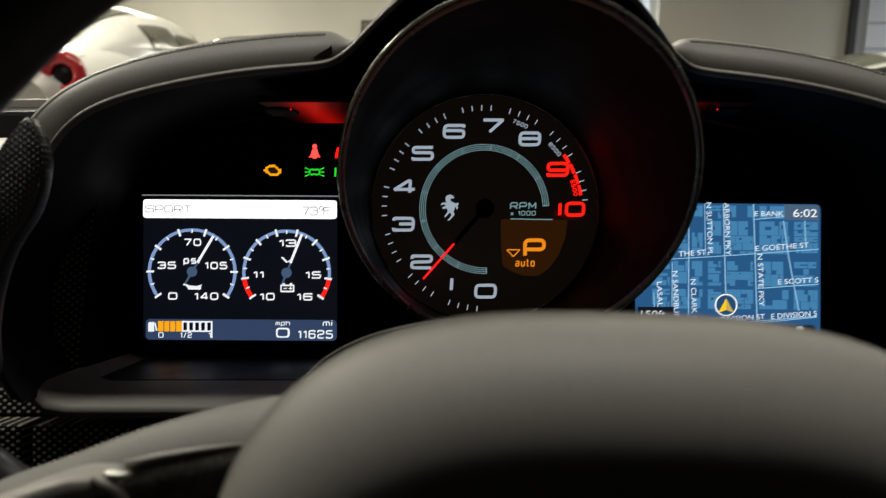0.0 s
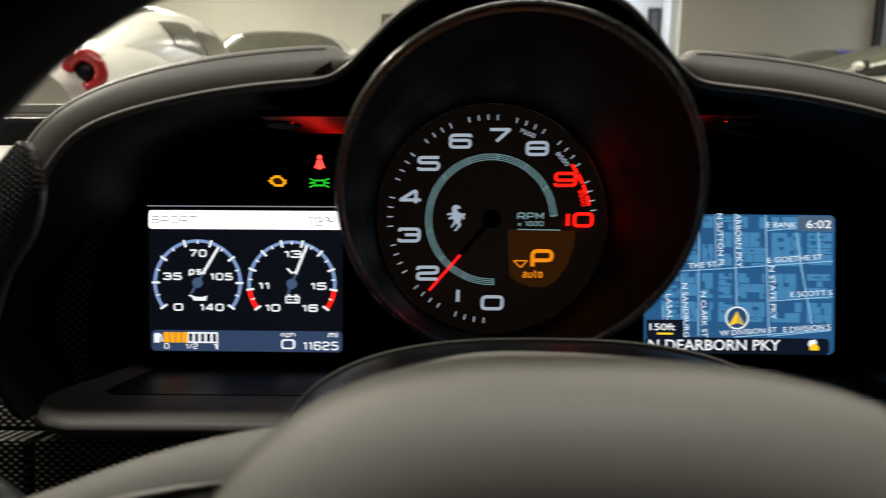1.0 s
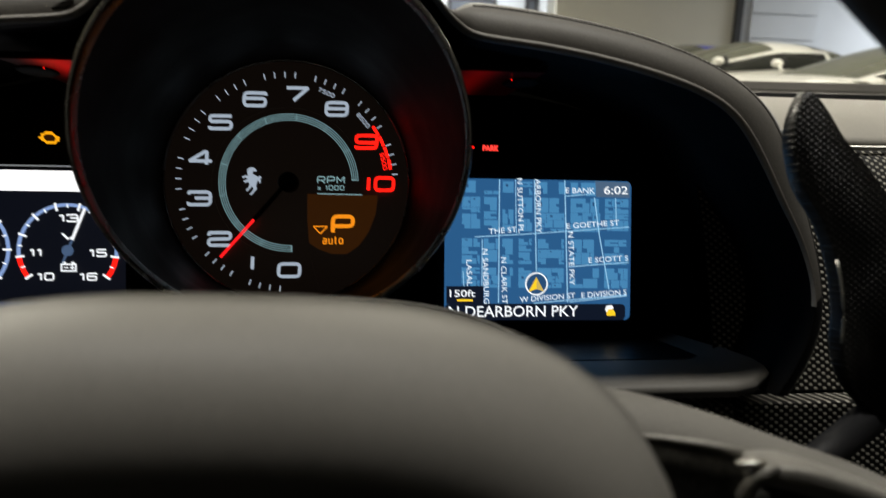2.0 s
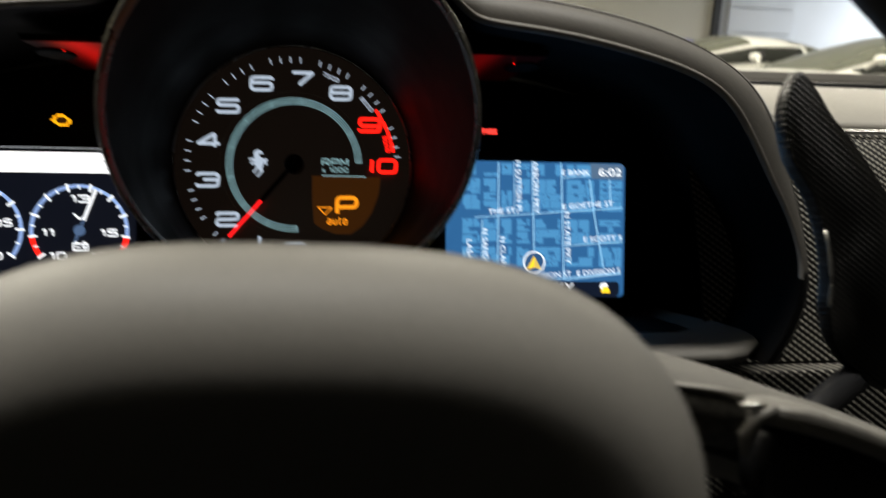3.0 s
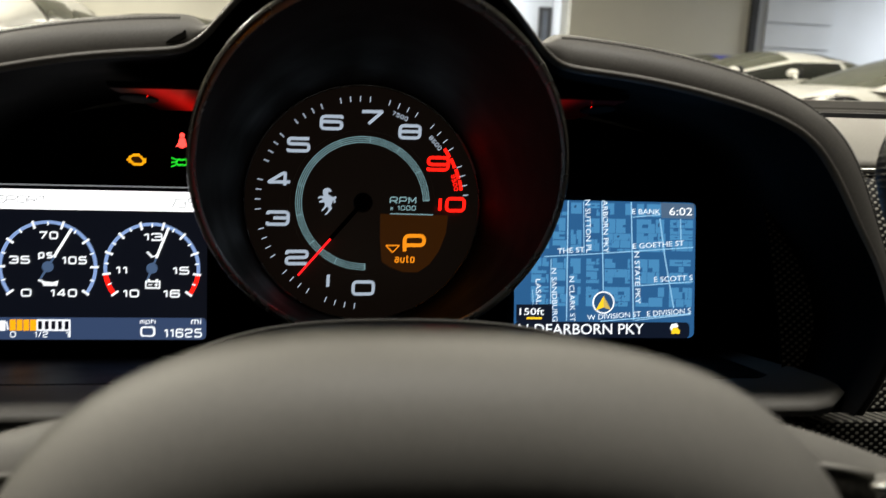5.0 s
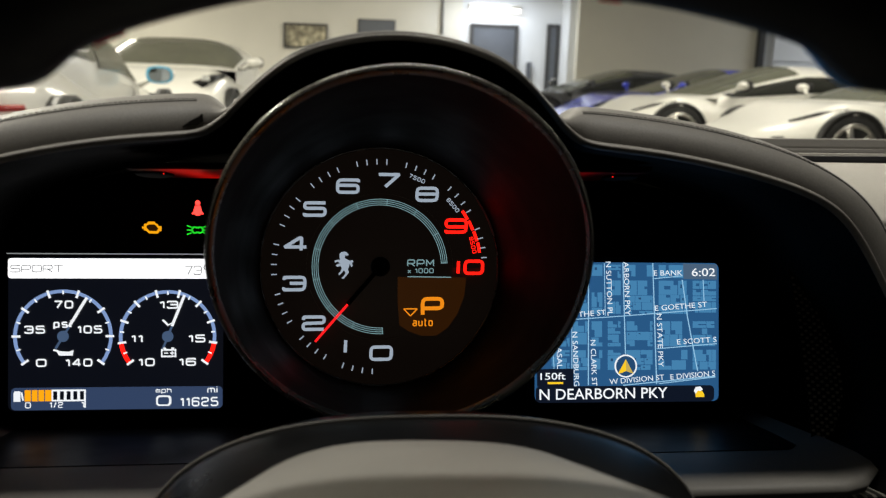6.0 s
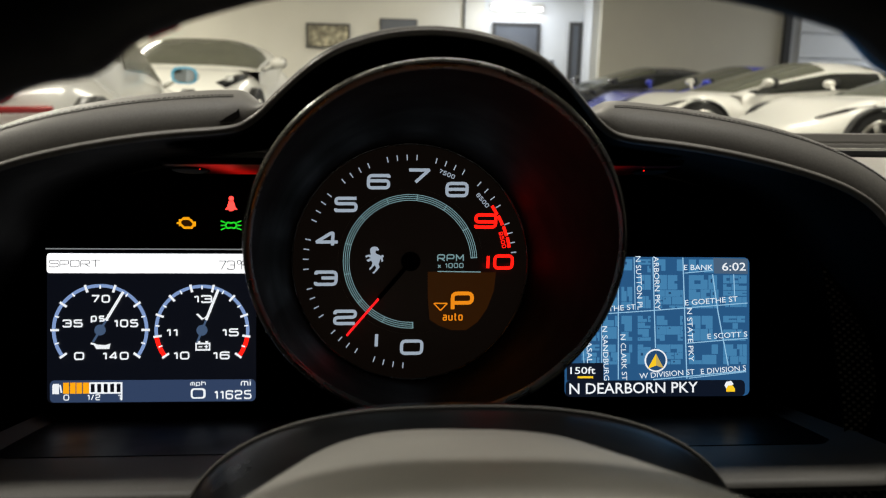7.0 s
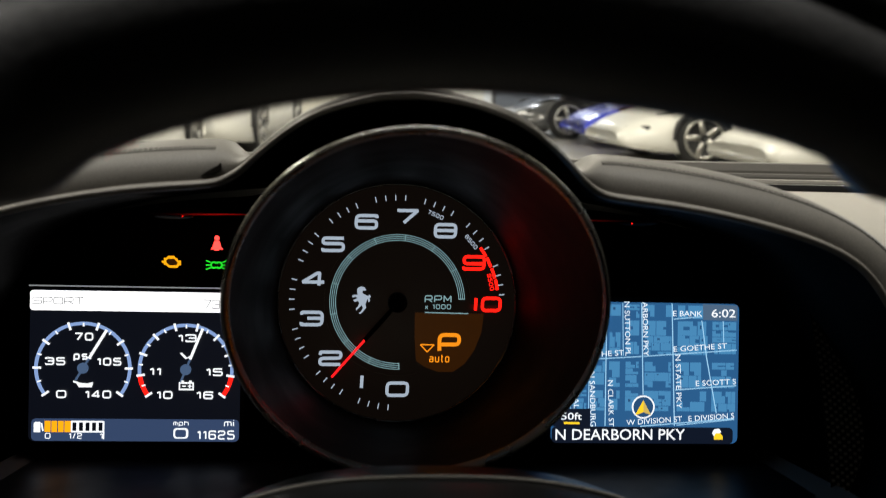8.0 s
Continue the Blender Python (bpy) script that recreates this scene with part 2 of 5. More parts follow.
def grid_faces(nu, nv, close_u=False, close_v=False):
    fs = []
    for i in range(nu if close_u else nu - 1):
        for j in range(nv if close_v else nv - 1):
            a, b = i * nv + j, ((i + 1) % nu) * nv + j
            c, d = ((i + 1) % nu) * nv + (j + 1) % nv, i * nv + (j + 1) % nv
            fs.append((a, b, c, d))
    return fs


def catmull(pts, n, closed=False):
    """n points at even parameter steps on a smooth curve through pts."""
    p = np.array(pts, float)
    m = len(p)
    out = []
    for k in range(n):
        s = k / n * m if closed else k / (n - 1) * (m - 1)
        i = min(int(s), m - 1 if closed else m - 2)
        t = s - i
        idx = [(i - 1) % m, i % m, (i + 1) % m, (i + 2) % m] if closed else [max(i - 1, 0), i, i + 1, min(i + 2, m - 1)]
        a, b, c, d = p[idx]
        out.append(0.5 * (2 * b + (c - a) * t + (2 * a - 5 * b + 4 * c - d) * t * t + (3 * b - a - 3 * c + d) * t ** 3))
    return np.array(out)


def tube(path, radius, seg=10, closed=False, squash=1.0, up=(0, 0, 1)):
    """A swept round bar; radius may be a list."""
    p = np.array(path, float)
    n = len(p)
    r = np.full(n, radius, float) if np.isscalar(radius) else np.array(radius, float)
    vs = []
    for i in range(n):
        a = p[(i + 1) % n] if closed else p[min(i + 1, n - 1)]
        b = p[i - 1] if closed else p[max(i - 1, 0)]
        t = (a - b) / (np.linalg.norm(a - b) + 1e-12)
        s = np.cross(t, up)
        if np.linalg.norm(s) < 1e-4:
            s = np.cross(t, (1, 0, 0))
        s /= np.linalg.norm(s)
        w = np.cross(s, t)
        for k in range(seg):
            g = 2 * math.pi * k / seg
            vs.append(p[i] + r[i] * (math.cos(g) * s + squash * math.sin(g) * w))
    fs = grid_faces(n, seg, closed, True)
    if not closed:
        fs += [tuple(range(seg)), tuple((n - 1) * seg + k for k in range(seg))[::-1]]
    return vs, fs


def squared_bar(path, deep, tall, seg=16):
    """A bar with a rounded box section along a path: half depths and half heights."""
    vs = []
    for p, a, b in zip(path, deep, tall):
        for k in range(seg):
            g = 2 * math.pi * (k + 0.5) / seg
            c, s = math.cos(g), math.sin(g)
            vs.append((p[0], p[1] + a * math.copysign(abs(c) ** 0.45, c), p[2] + b * math.copysign(abs(s) ** 0.45, s)))
    m = len(path)
    return vs, grid_faces(m, seg, False, True) + [tuple(range(seg)), tuple((m - 1) * seg + k for k in range(seg))[::-1]]


def box(x0, x1, y0, y1, z0, z1, bevel=0.0):
    bm = bmesh.new()
    bmesh.ops.create_cube(bm, size=1)
    for v in bm.verts:
        v.co = ((x0 + x1) / 2 + v.co.x * (x1 - x0), (y0 + y1) / 2 + v.co.y * (y1 - y0), (z0 + z1) / 2 + v.co.z * (z1 - z0))
    if bevel:
        bmesh.ops.bevel(bm, geom=bm.edges[:], offset=bevel, segments=2, affect="EDGES", profile=0.6)
    vs = [tuple(v.co) for v in bm.verts]
    bm.verts.index_update()
    fs = [tuple(v.index for v in f.verts) for f in bm.faces]
    bm.free()
    return vs, fs, False


def plate(outline, y, thick=0.0004):
    """A thin plate that faces the driver: outline in (x, z), its front at y."""
    n = len(outline)
    vs = [(a, y, b) for a, b in outline] + [(a, y + thick, b) for a, b in outline]
    fs = [tuple(range(n)), tuple(range(2 * n - 1, n - 1, -1))] + [(i, i + n, (i + 1) % n + n, (i + 1) % n) for i in range(n)]
    return vs, fs, False


def bar(a, b, w, y, thick=0.0004):
    """A thin straight bar from a to b in (x, z), w wide."""
    a, b = np.array(a, float), np.array(b, float)
    d = b - a
    n = np.array((-d[1], d[0])) / (np.linalg.norm(d) + 1e-12) * w / 2
    return plate([a - n, b - n, b + n, a + n], y, thick)


def arc_band(c, r0, r1, a0, a1, y, n=48, thick=0.0004):
    vs, fs = [], []
    for i in range(n + 1):
        g = math.radians(a0 + (a1 - a0) * i / n)
        for r, yy in ((r0, y), (r1, y), (r1, y + thick), (r0, y + thick)):
            vs.append((c[0] + r * math.cos(g), yy, c[1] + r * math.sin(g)))
    return vs, grid_faces(n + 1, 4, False, True) + [(0, 1, 2, 3), tuple(4 * n + k for k in (3, 2, 1, 0))], False


def disc(c, r, y, n=40, thick=0.0004, sx=1.0):
    return plate([(c[0] + sx * r * math.cos(2 * math.pi * k / n), c[1] + r * math.sin(2 * math.pi * k / n)) for k in range(n)], y, thick)


def text(body, c, height, y, width=None, weight=0.0, turn=0.0, slant=0.0, align="CENTER", thick=0.0003):
    """Raised lettering that faces the driver, its middle at c in (x, z)."""
    cu = bpy.data.curves.new("lettering", "FONT")
    cu.body, cu.size, cu.extrude, cu.offset, cu.shear = body, 1.0, 0.0, weight, slant
    cu.resolution_u = 3
    ob = bpy.data.objects.new("lettering", cu)
    scene.collection.objects.link(ob)
    bpy.context.view_layer.update()
    me = ob.evaluated_get(bpy.context.evaluated_depsgraph_get()).to_mesh()
    v = np.array([p.co[:2] for p in me.vertices])
    fs = [tuple(p.vertices) for p in me.polygons]
    ob.to_mesh_clear()
    bpy.data.objects.remove(ob)
    bpy.data.curves.remove(cu)
    lo, hi = v.min(0), v.max(0)
    cap = 0.73
    k = height / cap
    sx = width / (hi[0] - lo[0]) if width else k
    mid = (lo + hi) / 2
    if any(ch in body for ch in "gjpqy"):
        mid[1] = cap / 2 - 0.12
    else:
        mid[1] = (lo[1] + hi[1]) / 2
    if align == "LEFT":
        mid[0] = lo[0]
    q = (v - mid) * (sx, k)
    ca, sa = math.cos(math.radians(turn)), math.sin(math.radians(turn))
    q = q @ np.array(((ca, sa), (-sa, ca)))
    return [(c[0] + a, y, c[1] + b) for a, b in q], fs, False


# squared, wide lettering: each glyph as strokes in a unit box, "*" closing a stroke
GLYPHS = {
    "0": ["0,0 1,0 1,1 0,1*"], "1": ["0,.78 .9,1 .9,0"], "|": ["0,0 0,1"], "2": ["0,.76 0,1 1,1 1,.52 0,.48 0,0 1,0"],
    "3": ["0,.80 0,1 1,1 1,0 0,0 0,.20", ".28,.52 .97,.52"], "4": ["1,.28 0,.28 .66,1 .76,1 .76,0"],
    "5": ["1,1 0,1 0,.56 1,.56 1,0 0,0 0,.18"], "6": ["1,.82 1,1 0,1 0,0 1,0 1,.57 .03,.57"], "7": ["0,1 1,1 .35,0"],
    "8": ["0,0 1,0 1,1 0,1*", ".03,.52 .97,.52"], "9": ["0,.18 0,0 1,0 1,1 0,1 0,.43 .97,.43"],
    "P": ["0,0 0,1 1,1 1,.40 .03,.40"], "R": ["0,0 0,1 1,1 1,.42 .03,.42", ".5,.42 1,0"], "M": ["0,0 0,1 .5,.30 1,1 1,0"],
    "S": ["1,.80 1,1 0,1 0,.53 1,.53 1,0 0,0 0,.20"], "O": ["0,0 1,0 1,1 0,1*"], "T": ["0,1 1,1", ".5,.97 .5,0"], "F": ["1,1 0,1 0,0", ".03,.53 .85,.53"],
    "a": ["0,.72 1,.72 1,0 0,0 0,.40 .97,.40"], "u": ["0,.72 0,0 1,0 1,.72"], "t": [".3,1 .3,0 1,0", "0,.72 .9,.72"], "o": ["0,0 1,0 1,.72 0,.72*"],
    "p": ["0,-.26 0,.72 1,.72 1,0 .03,0"], "s": ["1,.72 0,.72 0,.37 1,.37 1,0 0,0"], "i": ["0,0 0,.72", "0,.90 0,1"], "m": ["0,0 0,.72 1,.72 1,0", ".5,.69 .5,0"],
    "h": ["0,1 0,0", "0,.72 1,.72 1,0"], "x": ["0,0 .9,.66", "0,.66 .9,0"], "/": ["0,0 .9,1"], "V": ["0,1 .5,0 1,1"],
}
NARROW = {"1": 0.42, "|": 0.0, "i": 0.0, " ": 0.25, "/": 0.6, "t": 0.6, "x": 0.8}


def rounded_stroke(pts, closed, r, n=3):
    """A polyline with its corners rounded off."""
    m, out = len(pts), []
    for i, p in enumerate(pts):
        if not closed and i in (0, m - 1):
            out.append(p)
            continue
        a, b = pts[i - 1], pts[(i + 1) % m]
        da, db = np.linalg.norm(a - p), np.linalg.norm(b - p)
        k = min(r, 0.45 * da, 0.45 * db)
        s0, s1 = p + (a - p) / da * k, p + (b - p) / db * k
        for j in range(n + 1):
            t = j / n
            out.append((1 - t) ** 2 * s0 + 2 * t * (1 - t) * p + t * t * s1)
    return np.array(out)


def stroke(pts, w, closed):
    """A flat band w wide along a polyline in (x, z)."""
    m = len(pts)
    vs = []
    for i in range(m):
        a = pts[i - 1] if closed or i else pts[i]
        b = pts[(i + 1) % m] if closed or i < m - 1 else pts[i]
        d = (b - a) / (np.linalg.norm(b - a) + 1e-12)
        e = np.array((-d[1], d[0])) * w / 2
        vs += [pts[i] + e, pts[i] - e]
    return vs, [(2 * i, 2 * i + 1, 2 * ((i + 1) % m) + 1, 2 * ((i + 1) % m)) for i in range(m if closed else m - 1)]


def squared(body, c, height, y, width, w, turn=0.0, slant=0.0):
    """Wide squared lettering that faces the driver, its middle at c in (x, z); w: the strokes' width."""
    units = [NARROW.get(ch, 1.0) for ch in body]
    gap = w * 2.1
    unit = (width - w - gap * (len(body) - 1)) / max(sum(units), 1e-6)
    ca, sa = math.cos(math.radians(turn)), math.sin(math.radians(turn))
    x, vs, fs = -width / 2 + w / 2, [], []
    for ch, u in zip(body, units):
        for line in GLYPHS.get(ch, []):
            closed = line.endswith("*")
            p = np.array([[float(q) for q in s.split(",")] for s in line.rstrip("*").split()])
            p = p * (max(u, 0.0) * unit if u else 1.0, height - w) + (x, -(height - w) / 2)
            p = rounded_stroke(p, closed, min(height * 0.24, unit * 0.3) if ch not in "74MVx/" else height * 0.03)
            p[:, 0] += slant * p[:, 1]
            v, f = stroke(p, w, closed)
            fs += [tuple(i + len(vs) for i in q) for q in f]
            vs += v
        x += u * unit + gap
    return [(c[0] + a * ca - b * sa, y - 0.00002 * (k % 3), c[1] + a * sa + b * ca) for k, (a, b) in enumerate(vs)], fs, False


def rounded(x0, x1, z0, z1, r, n=5):
    out = []
    for cx, cz, a in ((x1 - r, z1 - r, 0), (x0 + r, z1 - r, 90), (x0 + r, z0 + r, 180), (x1 - r, z0 + r, 270)):
        for i in range(n + 1):
            g = math.radians(a + 90 * i / n)
            out.append((cx + r * math.cos(g), cz + r * math.sin(g)))
    return out

# ---- the garage ----
W = Matrix.Identity(4)


def wall(name, x0, x1, y0, y1, z0, z1, mat, label, kind_of="wall"):
    return single(name, box(x0, x1, y0, y1, z0, z1), mat, label, kind_of, kind="structure")


XL, XR, YB, YF, ZC = -7.0, 9.2, -5.0, 18.0, 3.5
single("floor", box(XL - 0.3, 16.3, YB - 0.3, YF + 0.3, -0.2, 0.0), M_FLOOR, "grey coated concrete garage floor with a faint sheen", "floor", kind="structure")
single("ceiling", box(XL - 0.3, 16.3, YB - 0.3, YF + 0.3, ZC, ZC + 0.2), M_CEIL, "plain off-white garage ceiling", "ceiling", kind="structure")
wall("wall_west", XL - 0.2, XL, YB, YF, 0, ZC, M_WALL, "cream painted garage side wall")
wall("wall_south", XL, 16, YB - 0.2, YB, 0, ZC, M_WALL, "cream painted garage rear wall")
wall("wall_north", XL, 1.98, YF, YF + 0.2, 0, ZC, M_ENDWALL, "off-white painted end wall with a framed print")
wall("wall_north_door", 1.98, 4.08, YF, YF + 0.2, 0, ZC, M_WALL2, "cool white end wall with a grey door")
wall("wall_jog", 4.08, 4.23, 17.2, YF + 0.2, 0, ZC, M_WALL2, "white painted return wall")
wall("wall_north_right", 4.23, 8.05, 17.0, 17.2, 0, ZC, M_WALL, "cream painted wall behind the parked row")
wall("wall_side_room", 8.05, 16, 17.0, 17.2, 0, ZC, M_WALL2, "cool white wall of the bay beyond")
wall("wall_east", 16, 16.2, YB, 17.2, 0, ZC, M_WALL2, "cool white side wall of the bay beyond")


def door(name, x0, x1, y, z1, label):
    d = thing(name, label, "door", ((x0 + x1) / 2, y, 0), W, kind="structure")
    part("leaf", box(x0, x1, y - 0.05, y + 0.0, 0.01, z1, 0.006), M_DOORGREY, d)
    f = 0.07
    part("frame", join(box(x0 - f, x0, y - 0.07, y, 0, z1 + f), box(x1, x1 + f, y - 0.07, y, 0, z1 + f), box(x0, x1, y - 0.07, y, z1, z1 + f)) + (False,), M_FRAME, d)
    part("handle", tube([(x0 + 0.08, y - 0.06, 1.02), (x0 + 0.08, y - 0.1, 1.02), (x0 + 0.2, y - 0.1, 1.02)], 0.011, 8), M_ALU, d)
    return d


door("door_1", 2.22, 3.10, 17.99, 2.03, "dark grey steel door under a bright lamp")
# Dark upright of unclear kind, built here from the door parts.
door("dark_upright", 3.86, 3.99, 17.99, 2.08, "narrow dark grey upright shape beside the corner")
lamp = thing("wall_lamp", "bright white strip lamp above the grey door", "lamp", (2.6, 17.9, 2.3), W)
part("housing", box(2.1, 3.2, 17.85, 17.99, 2.42, 2.5, 0.01), M_ALU, lamp)
part("tube", tube([(2.12, 17.86, 2.38), (3.18, 17.86, 2.38)], 0.03, 10), M_TUBE, lamp)

pic = thing("framed_picture", "framed landscape print in muted brown hung on the white wall", "picture", (-1.25, 17.97, 1.7), W)
part("frame", join(box(-1.72, -0.82, 17.94, 17.995, 1.46, 1.5), box(-1.72, -0.82, 17.94, 17.995, 1.92, 1.96), box(-1.72, -1.68, 17.94, 17.995, 1.5, 1.92), box(-0.86, -0.82, 17.94, 17.995, 1.5, 1.92)) + (False,), M_FRAME, pic)
m_pic = material("muted_print", (0.34, 0.31, 0.22), 0.6, grain=0.6, scale=9, vary=0.6, vscale=4)
part("print", box(-1.68, -0.86, 17.96, 17.99, 1.5, 1.92), m_pic, pic)
panel = thing("wall_screen", "dark grey flat panel mounted on the white wall", "screen", (0.2, 17.95, 1.7), W)
part("bezel", box(-0.20, 0.58, 17.93, 17.995, 1.38, 2.10, 0.01), M_FRAME, panel)
part("face", box(-0.17, 0.55, 17.922, 17.928, 1.41, 2.07), M_DOORGREY, panel)
sw = thing("wall_box", "small grey electrical box on the wall", "box", (3.4, 17.95, 1.2), W)
part("case", box(3.38, 3.48, 17.9, 17.995, 0.95, 1.35, 0.01), M_DOORGREY, sw)
ext = thing("wall_conduit", "thin dark conduit high on the wall", "pipe", (1.55, 17.95, 2.0), W)
part("pipe", tube([(1.55, 17.96, 1.85), (1.55, 17.96, 2.9)], 0.025, 8), M_FRAME, ext)
post = thing("corner_post", "dark steel post at the wall's end", "post", (8.1, 16.9, 0), W)
part("column", box(7.96, 8.10, 16.86, 16.995, 0, ZC, 0.01), M_POLE, post)
gate = thing("panel_door", "white panelled overhead door of the bay beyond", "door", (10.3, 16.95, 0), W, kind="structure")
for k in range(6):
    part("panel", box(8.3, 9.75, 16.9, 16.99, 0.02 + k * 0.5, 0.50 + k * 0.5, 0.012), M_WALL2, gate)
for x, y in ((12.5, 16.2), (13.4, 15.0)):
    tl = thing("ceiling_lamp", "white strip lamp of the bay beyond", "lamp", (x, y, 3.4), W, group="bay lamps")
    part("housing", box(x - 0.5, x + 0.5, y - 0.08, y + 0.08, 3.42, 3.49, 0.01), M_ALU, tl)
    part("tube", tube([(x - 0.48, y, 3.38), (x + 0.48, y, 3.38)], 0.03, 8), M_TUBE, tl)


# ---- parked cars ----
def sports_car(label, paint, m, L=4.5, width=1.94, height=1.2, cowl=0.95, roof0=0.05, roof1=-0.75, tail=-1.75, hood_z=0.80, nose_z=0.60, deck_z=0.93, round_tail=False, headlamp=True, belt=0.85, mz=0.92, slim=False, bow=0.55, tumble=0.62, side_glass=None, screen=31, rear=-1.32, group="parked cars"):
    """Nose along +x; z from the floor."""
    car = thing("sports_car", label, "car", (0, 0, 0), m, group=group)
    h = L / 2
    xs = np.linspace(-h, h, 46)
    key = [(-h, 0.66, 0.80, 0.40), (-h + 0.10, 0.86, deck_z - 0.03, 0.26), (-h + 0.45, 0.97, deck_z, 0.2), (-1.3, 1.0, deck_z + 0.01, 0.16), (-0.6, 0.975, belt + 0.03, 0.13), (0.3, 0.955, belt, 0.13), (cowl, 0.97, hood_z + 0.05, 0.13), (1.35, 0.985, hood_z + 0.02, 0.14), (h - 0.5, 0.95, nose_z + 0.12, 0.15), (h - 0.15, 0.80, nose_z, 0.17), (h, 0.55, nose_z - 0.14, 0.24)]
    kx = [k[0] for k in key]
    smooth = lambda col, x: float(np.interp(x, kx, [k[col] for k in key]))
    nv = 25
    vs = []
    for x in xs:
        ws = [smooth(1, x + d) for d in (-0.12, -0.05, 0, 0.05, 0.12)]
        w = sum(ws) / 5 * width / 2
        zt = sum(smooth(2, x + d) for d in (-0.12, -0.05, 0, 0.05, 0.12)) / 5
        zb = smooth(3, x)
        bulge = 0.05 * (math.exp(-((x - 1.32) / 0.38) ** 2) + 1.1 * math.exp(-((x - rear) / 0.42) ** 2))
        for j in range(nv):
            g = math.pi * j / (nv - 1)
            c, s = math.cos(g), math.sin(g)
            yy = w * math.copysign(abs(c) ** 0.42, c)
            zz = zb + (zt - zb) * (abs(s) ** 0.55) + bulge * math.exp(-((abs(yy) / w - 0.78) / 0.18) ** 2) * (1 if s > 0.3 else 0)
            vs.append((x, yy, zz))
    fs = grid_faces(len(xs), nv) + [tuple(range(nv))[::-1], tuple((len(xs) - 1) * nv + k for k in range(nv))]
    fs += [(i * nv, i * nv + nv - 1, (i + 1) * nv + nv - 1, (i + 1) * nv) for i in range(len(xs) - 1)]
    part("body", (vs, fs), paint, car)

    def top(x):
        if x > roof0:
            t = (cowl + 0.12 - x) / (cowl + 0.12 - roof0)
            t = max(0, min(1, t))
            return hood_z + 0.02 + (height - hood_z - 0.02) * (bow * math.sin(t * math.pi / 2) + (1 - bow) * t)
        if x > roof1:
            return height - 0.012 * ((x - (roof0 + roof1) / 2) / 0.4) ** 2
        t = (x - tail) / (roof1 - tail)
        return deck_z - 0.03 + (height - deck_z + 0.02) * math.sin(max(0, min(1, t)) * math.pi / 2)

    def cab(x, g, off=0.0):
        """A point of the cabin: g runs from 0 (one sill) to 180 degrees."""
        zt = top(x)
        low = smooth(2, x) - 0.03
        w = width / 2 * (0.86 - 0.10 * max(0, (-x - 0.6)) ** 1.2)
        c, s = math.cos(math.radians(g)), math.sin(math.radians(g))
        y = w * math.copysign(abs(c) ** tumble, c)
        z = low + max(zt - low, 0.0) * abs(s) ** 0.85 - (0.14 if abs(s) < 1e-6 else 0.0)
        if x > roof0:
            x -= 0.20 * c * c * (x - roof0) / (cowl - roof0)
        return (x, y * (1 + off / w), z + off)

    def patch(x0, x1, g0, g1, off, nx=12, ng=10, taper=0.0):
        v = []
        for i in range(nx + 1):
            x = x0 + (x1 - x0) * i / nx
            for j in range(ng + 1):
                v.append(cab(x, g0 + (g1 - g0) * j / ng, off))
        return v, grid_faces(nx + 1, ng + 1)

    part("cabin_shell", patch(cowl + 0.1, tail, 0, 180, 0.0, 30, 24), paint, car)
    part("windscreen", patch(cowl + 0.02, roof0 + 0.06, 44 if slim else screen, 136 if slim else 180 - screen, 0.006), M_CARGLASS, car)
    part("rear_window", patch(roof1 - 0.12, tail + 0.25, 52, 128, 0.006), M_CARGLASS, car)
    for a, b in ((6, 36), (144, 174)) if slim else ((5, screen - 6), (186 - screen, 175)):
        part("side_window", patch(cowl - 0.10, roof1 + (0.04 if round_tail else -0.2), a, b, 0.006), side_glass or M_CARGLASS, car)
        part("quarter_window", patch(roof1 - (0.02 if round_tail else 0.27), tail + (0.88 if round_tail else 0.52), a + (4 if a < 90 else -6), b + (6 if a < 90 else -4), 0.006), M_CARGLASS, car)
    for sy in (1, -1):
        mir = part("door_mirror", ([], []), paint, car)
        bm = bmesh.new()
        bmesh.ops.create_uvsphere(bm, u_segments=14, v_segments=10, radius=1)
        for v in bm.verts:
            v.co = (cowl - 0.32 + v.co.x * (0.055 if slim else 0.075), sy * (width / 2 + 0.04) + v.co.y * 0.095, mz + v.co.z * (0.048 if slim else 0.06))
        for f in bm.faces:
            f.smooth = True
        bm.to_mesh(mir.data)
        bm.free()
        part("mirror_glass", plate_x(cowl - 0.405, sy * (width / 2 + 0.04), mz, 0.072, 0.046), M_MIRROR, mir)
        part("mirror_edge", plate_x(cowl - 0.400, sy * (width / 2 + 0.04), mz, 0.090, 0.060), M_BLUEFILM if round_tail else M_TRIM, mir)
        part("mirror_arm", tube([(cowl - 0.28, sy * width * 0.44, mz - 0.08), (cowl - 0.32, sy * (width / 2 + 0.01), mz)], 0.02, 8), paint, mir)
        for wx in (1.32, rear):
            whl = part("wheel", wheel_mesh(wx, sy * (width / 2 - 0.12), 0.335, 0.335, 0.22), M_TYRE, car)
            part("rim", wheel_mesh(wx, sy * (width / 2 - 0.03), 0.335, 0.25, 0.05, hole=True), M_ALU, whl)
            part("hub_cap", wheel_mesh(wx, sy * (width / 2 - 0.015), 0.335, 0.05, 0.03), M_TRIM, whl)
            part("wheel_arch", arch_mesh(wx, sy * (width / 2 - 0.045), 0.335, 0.34, 0.372, 0.08), M_TRIM, car)
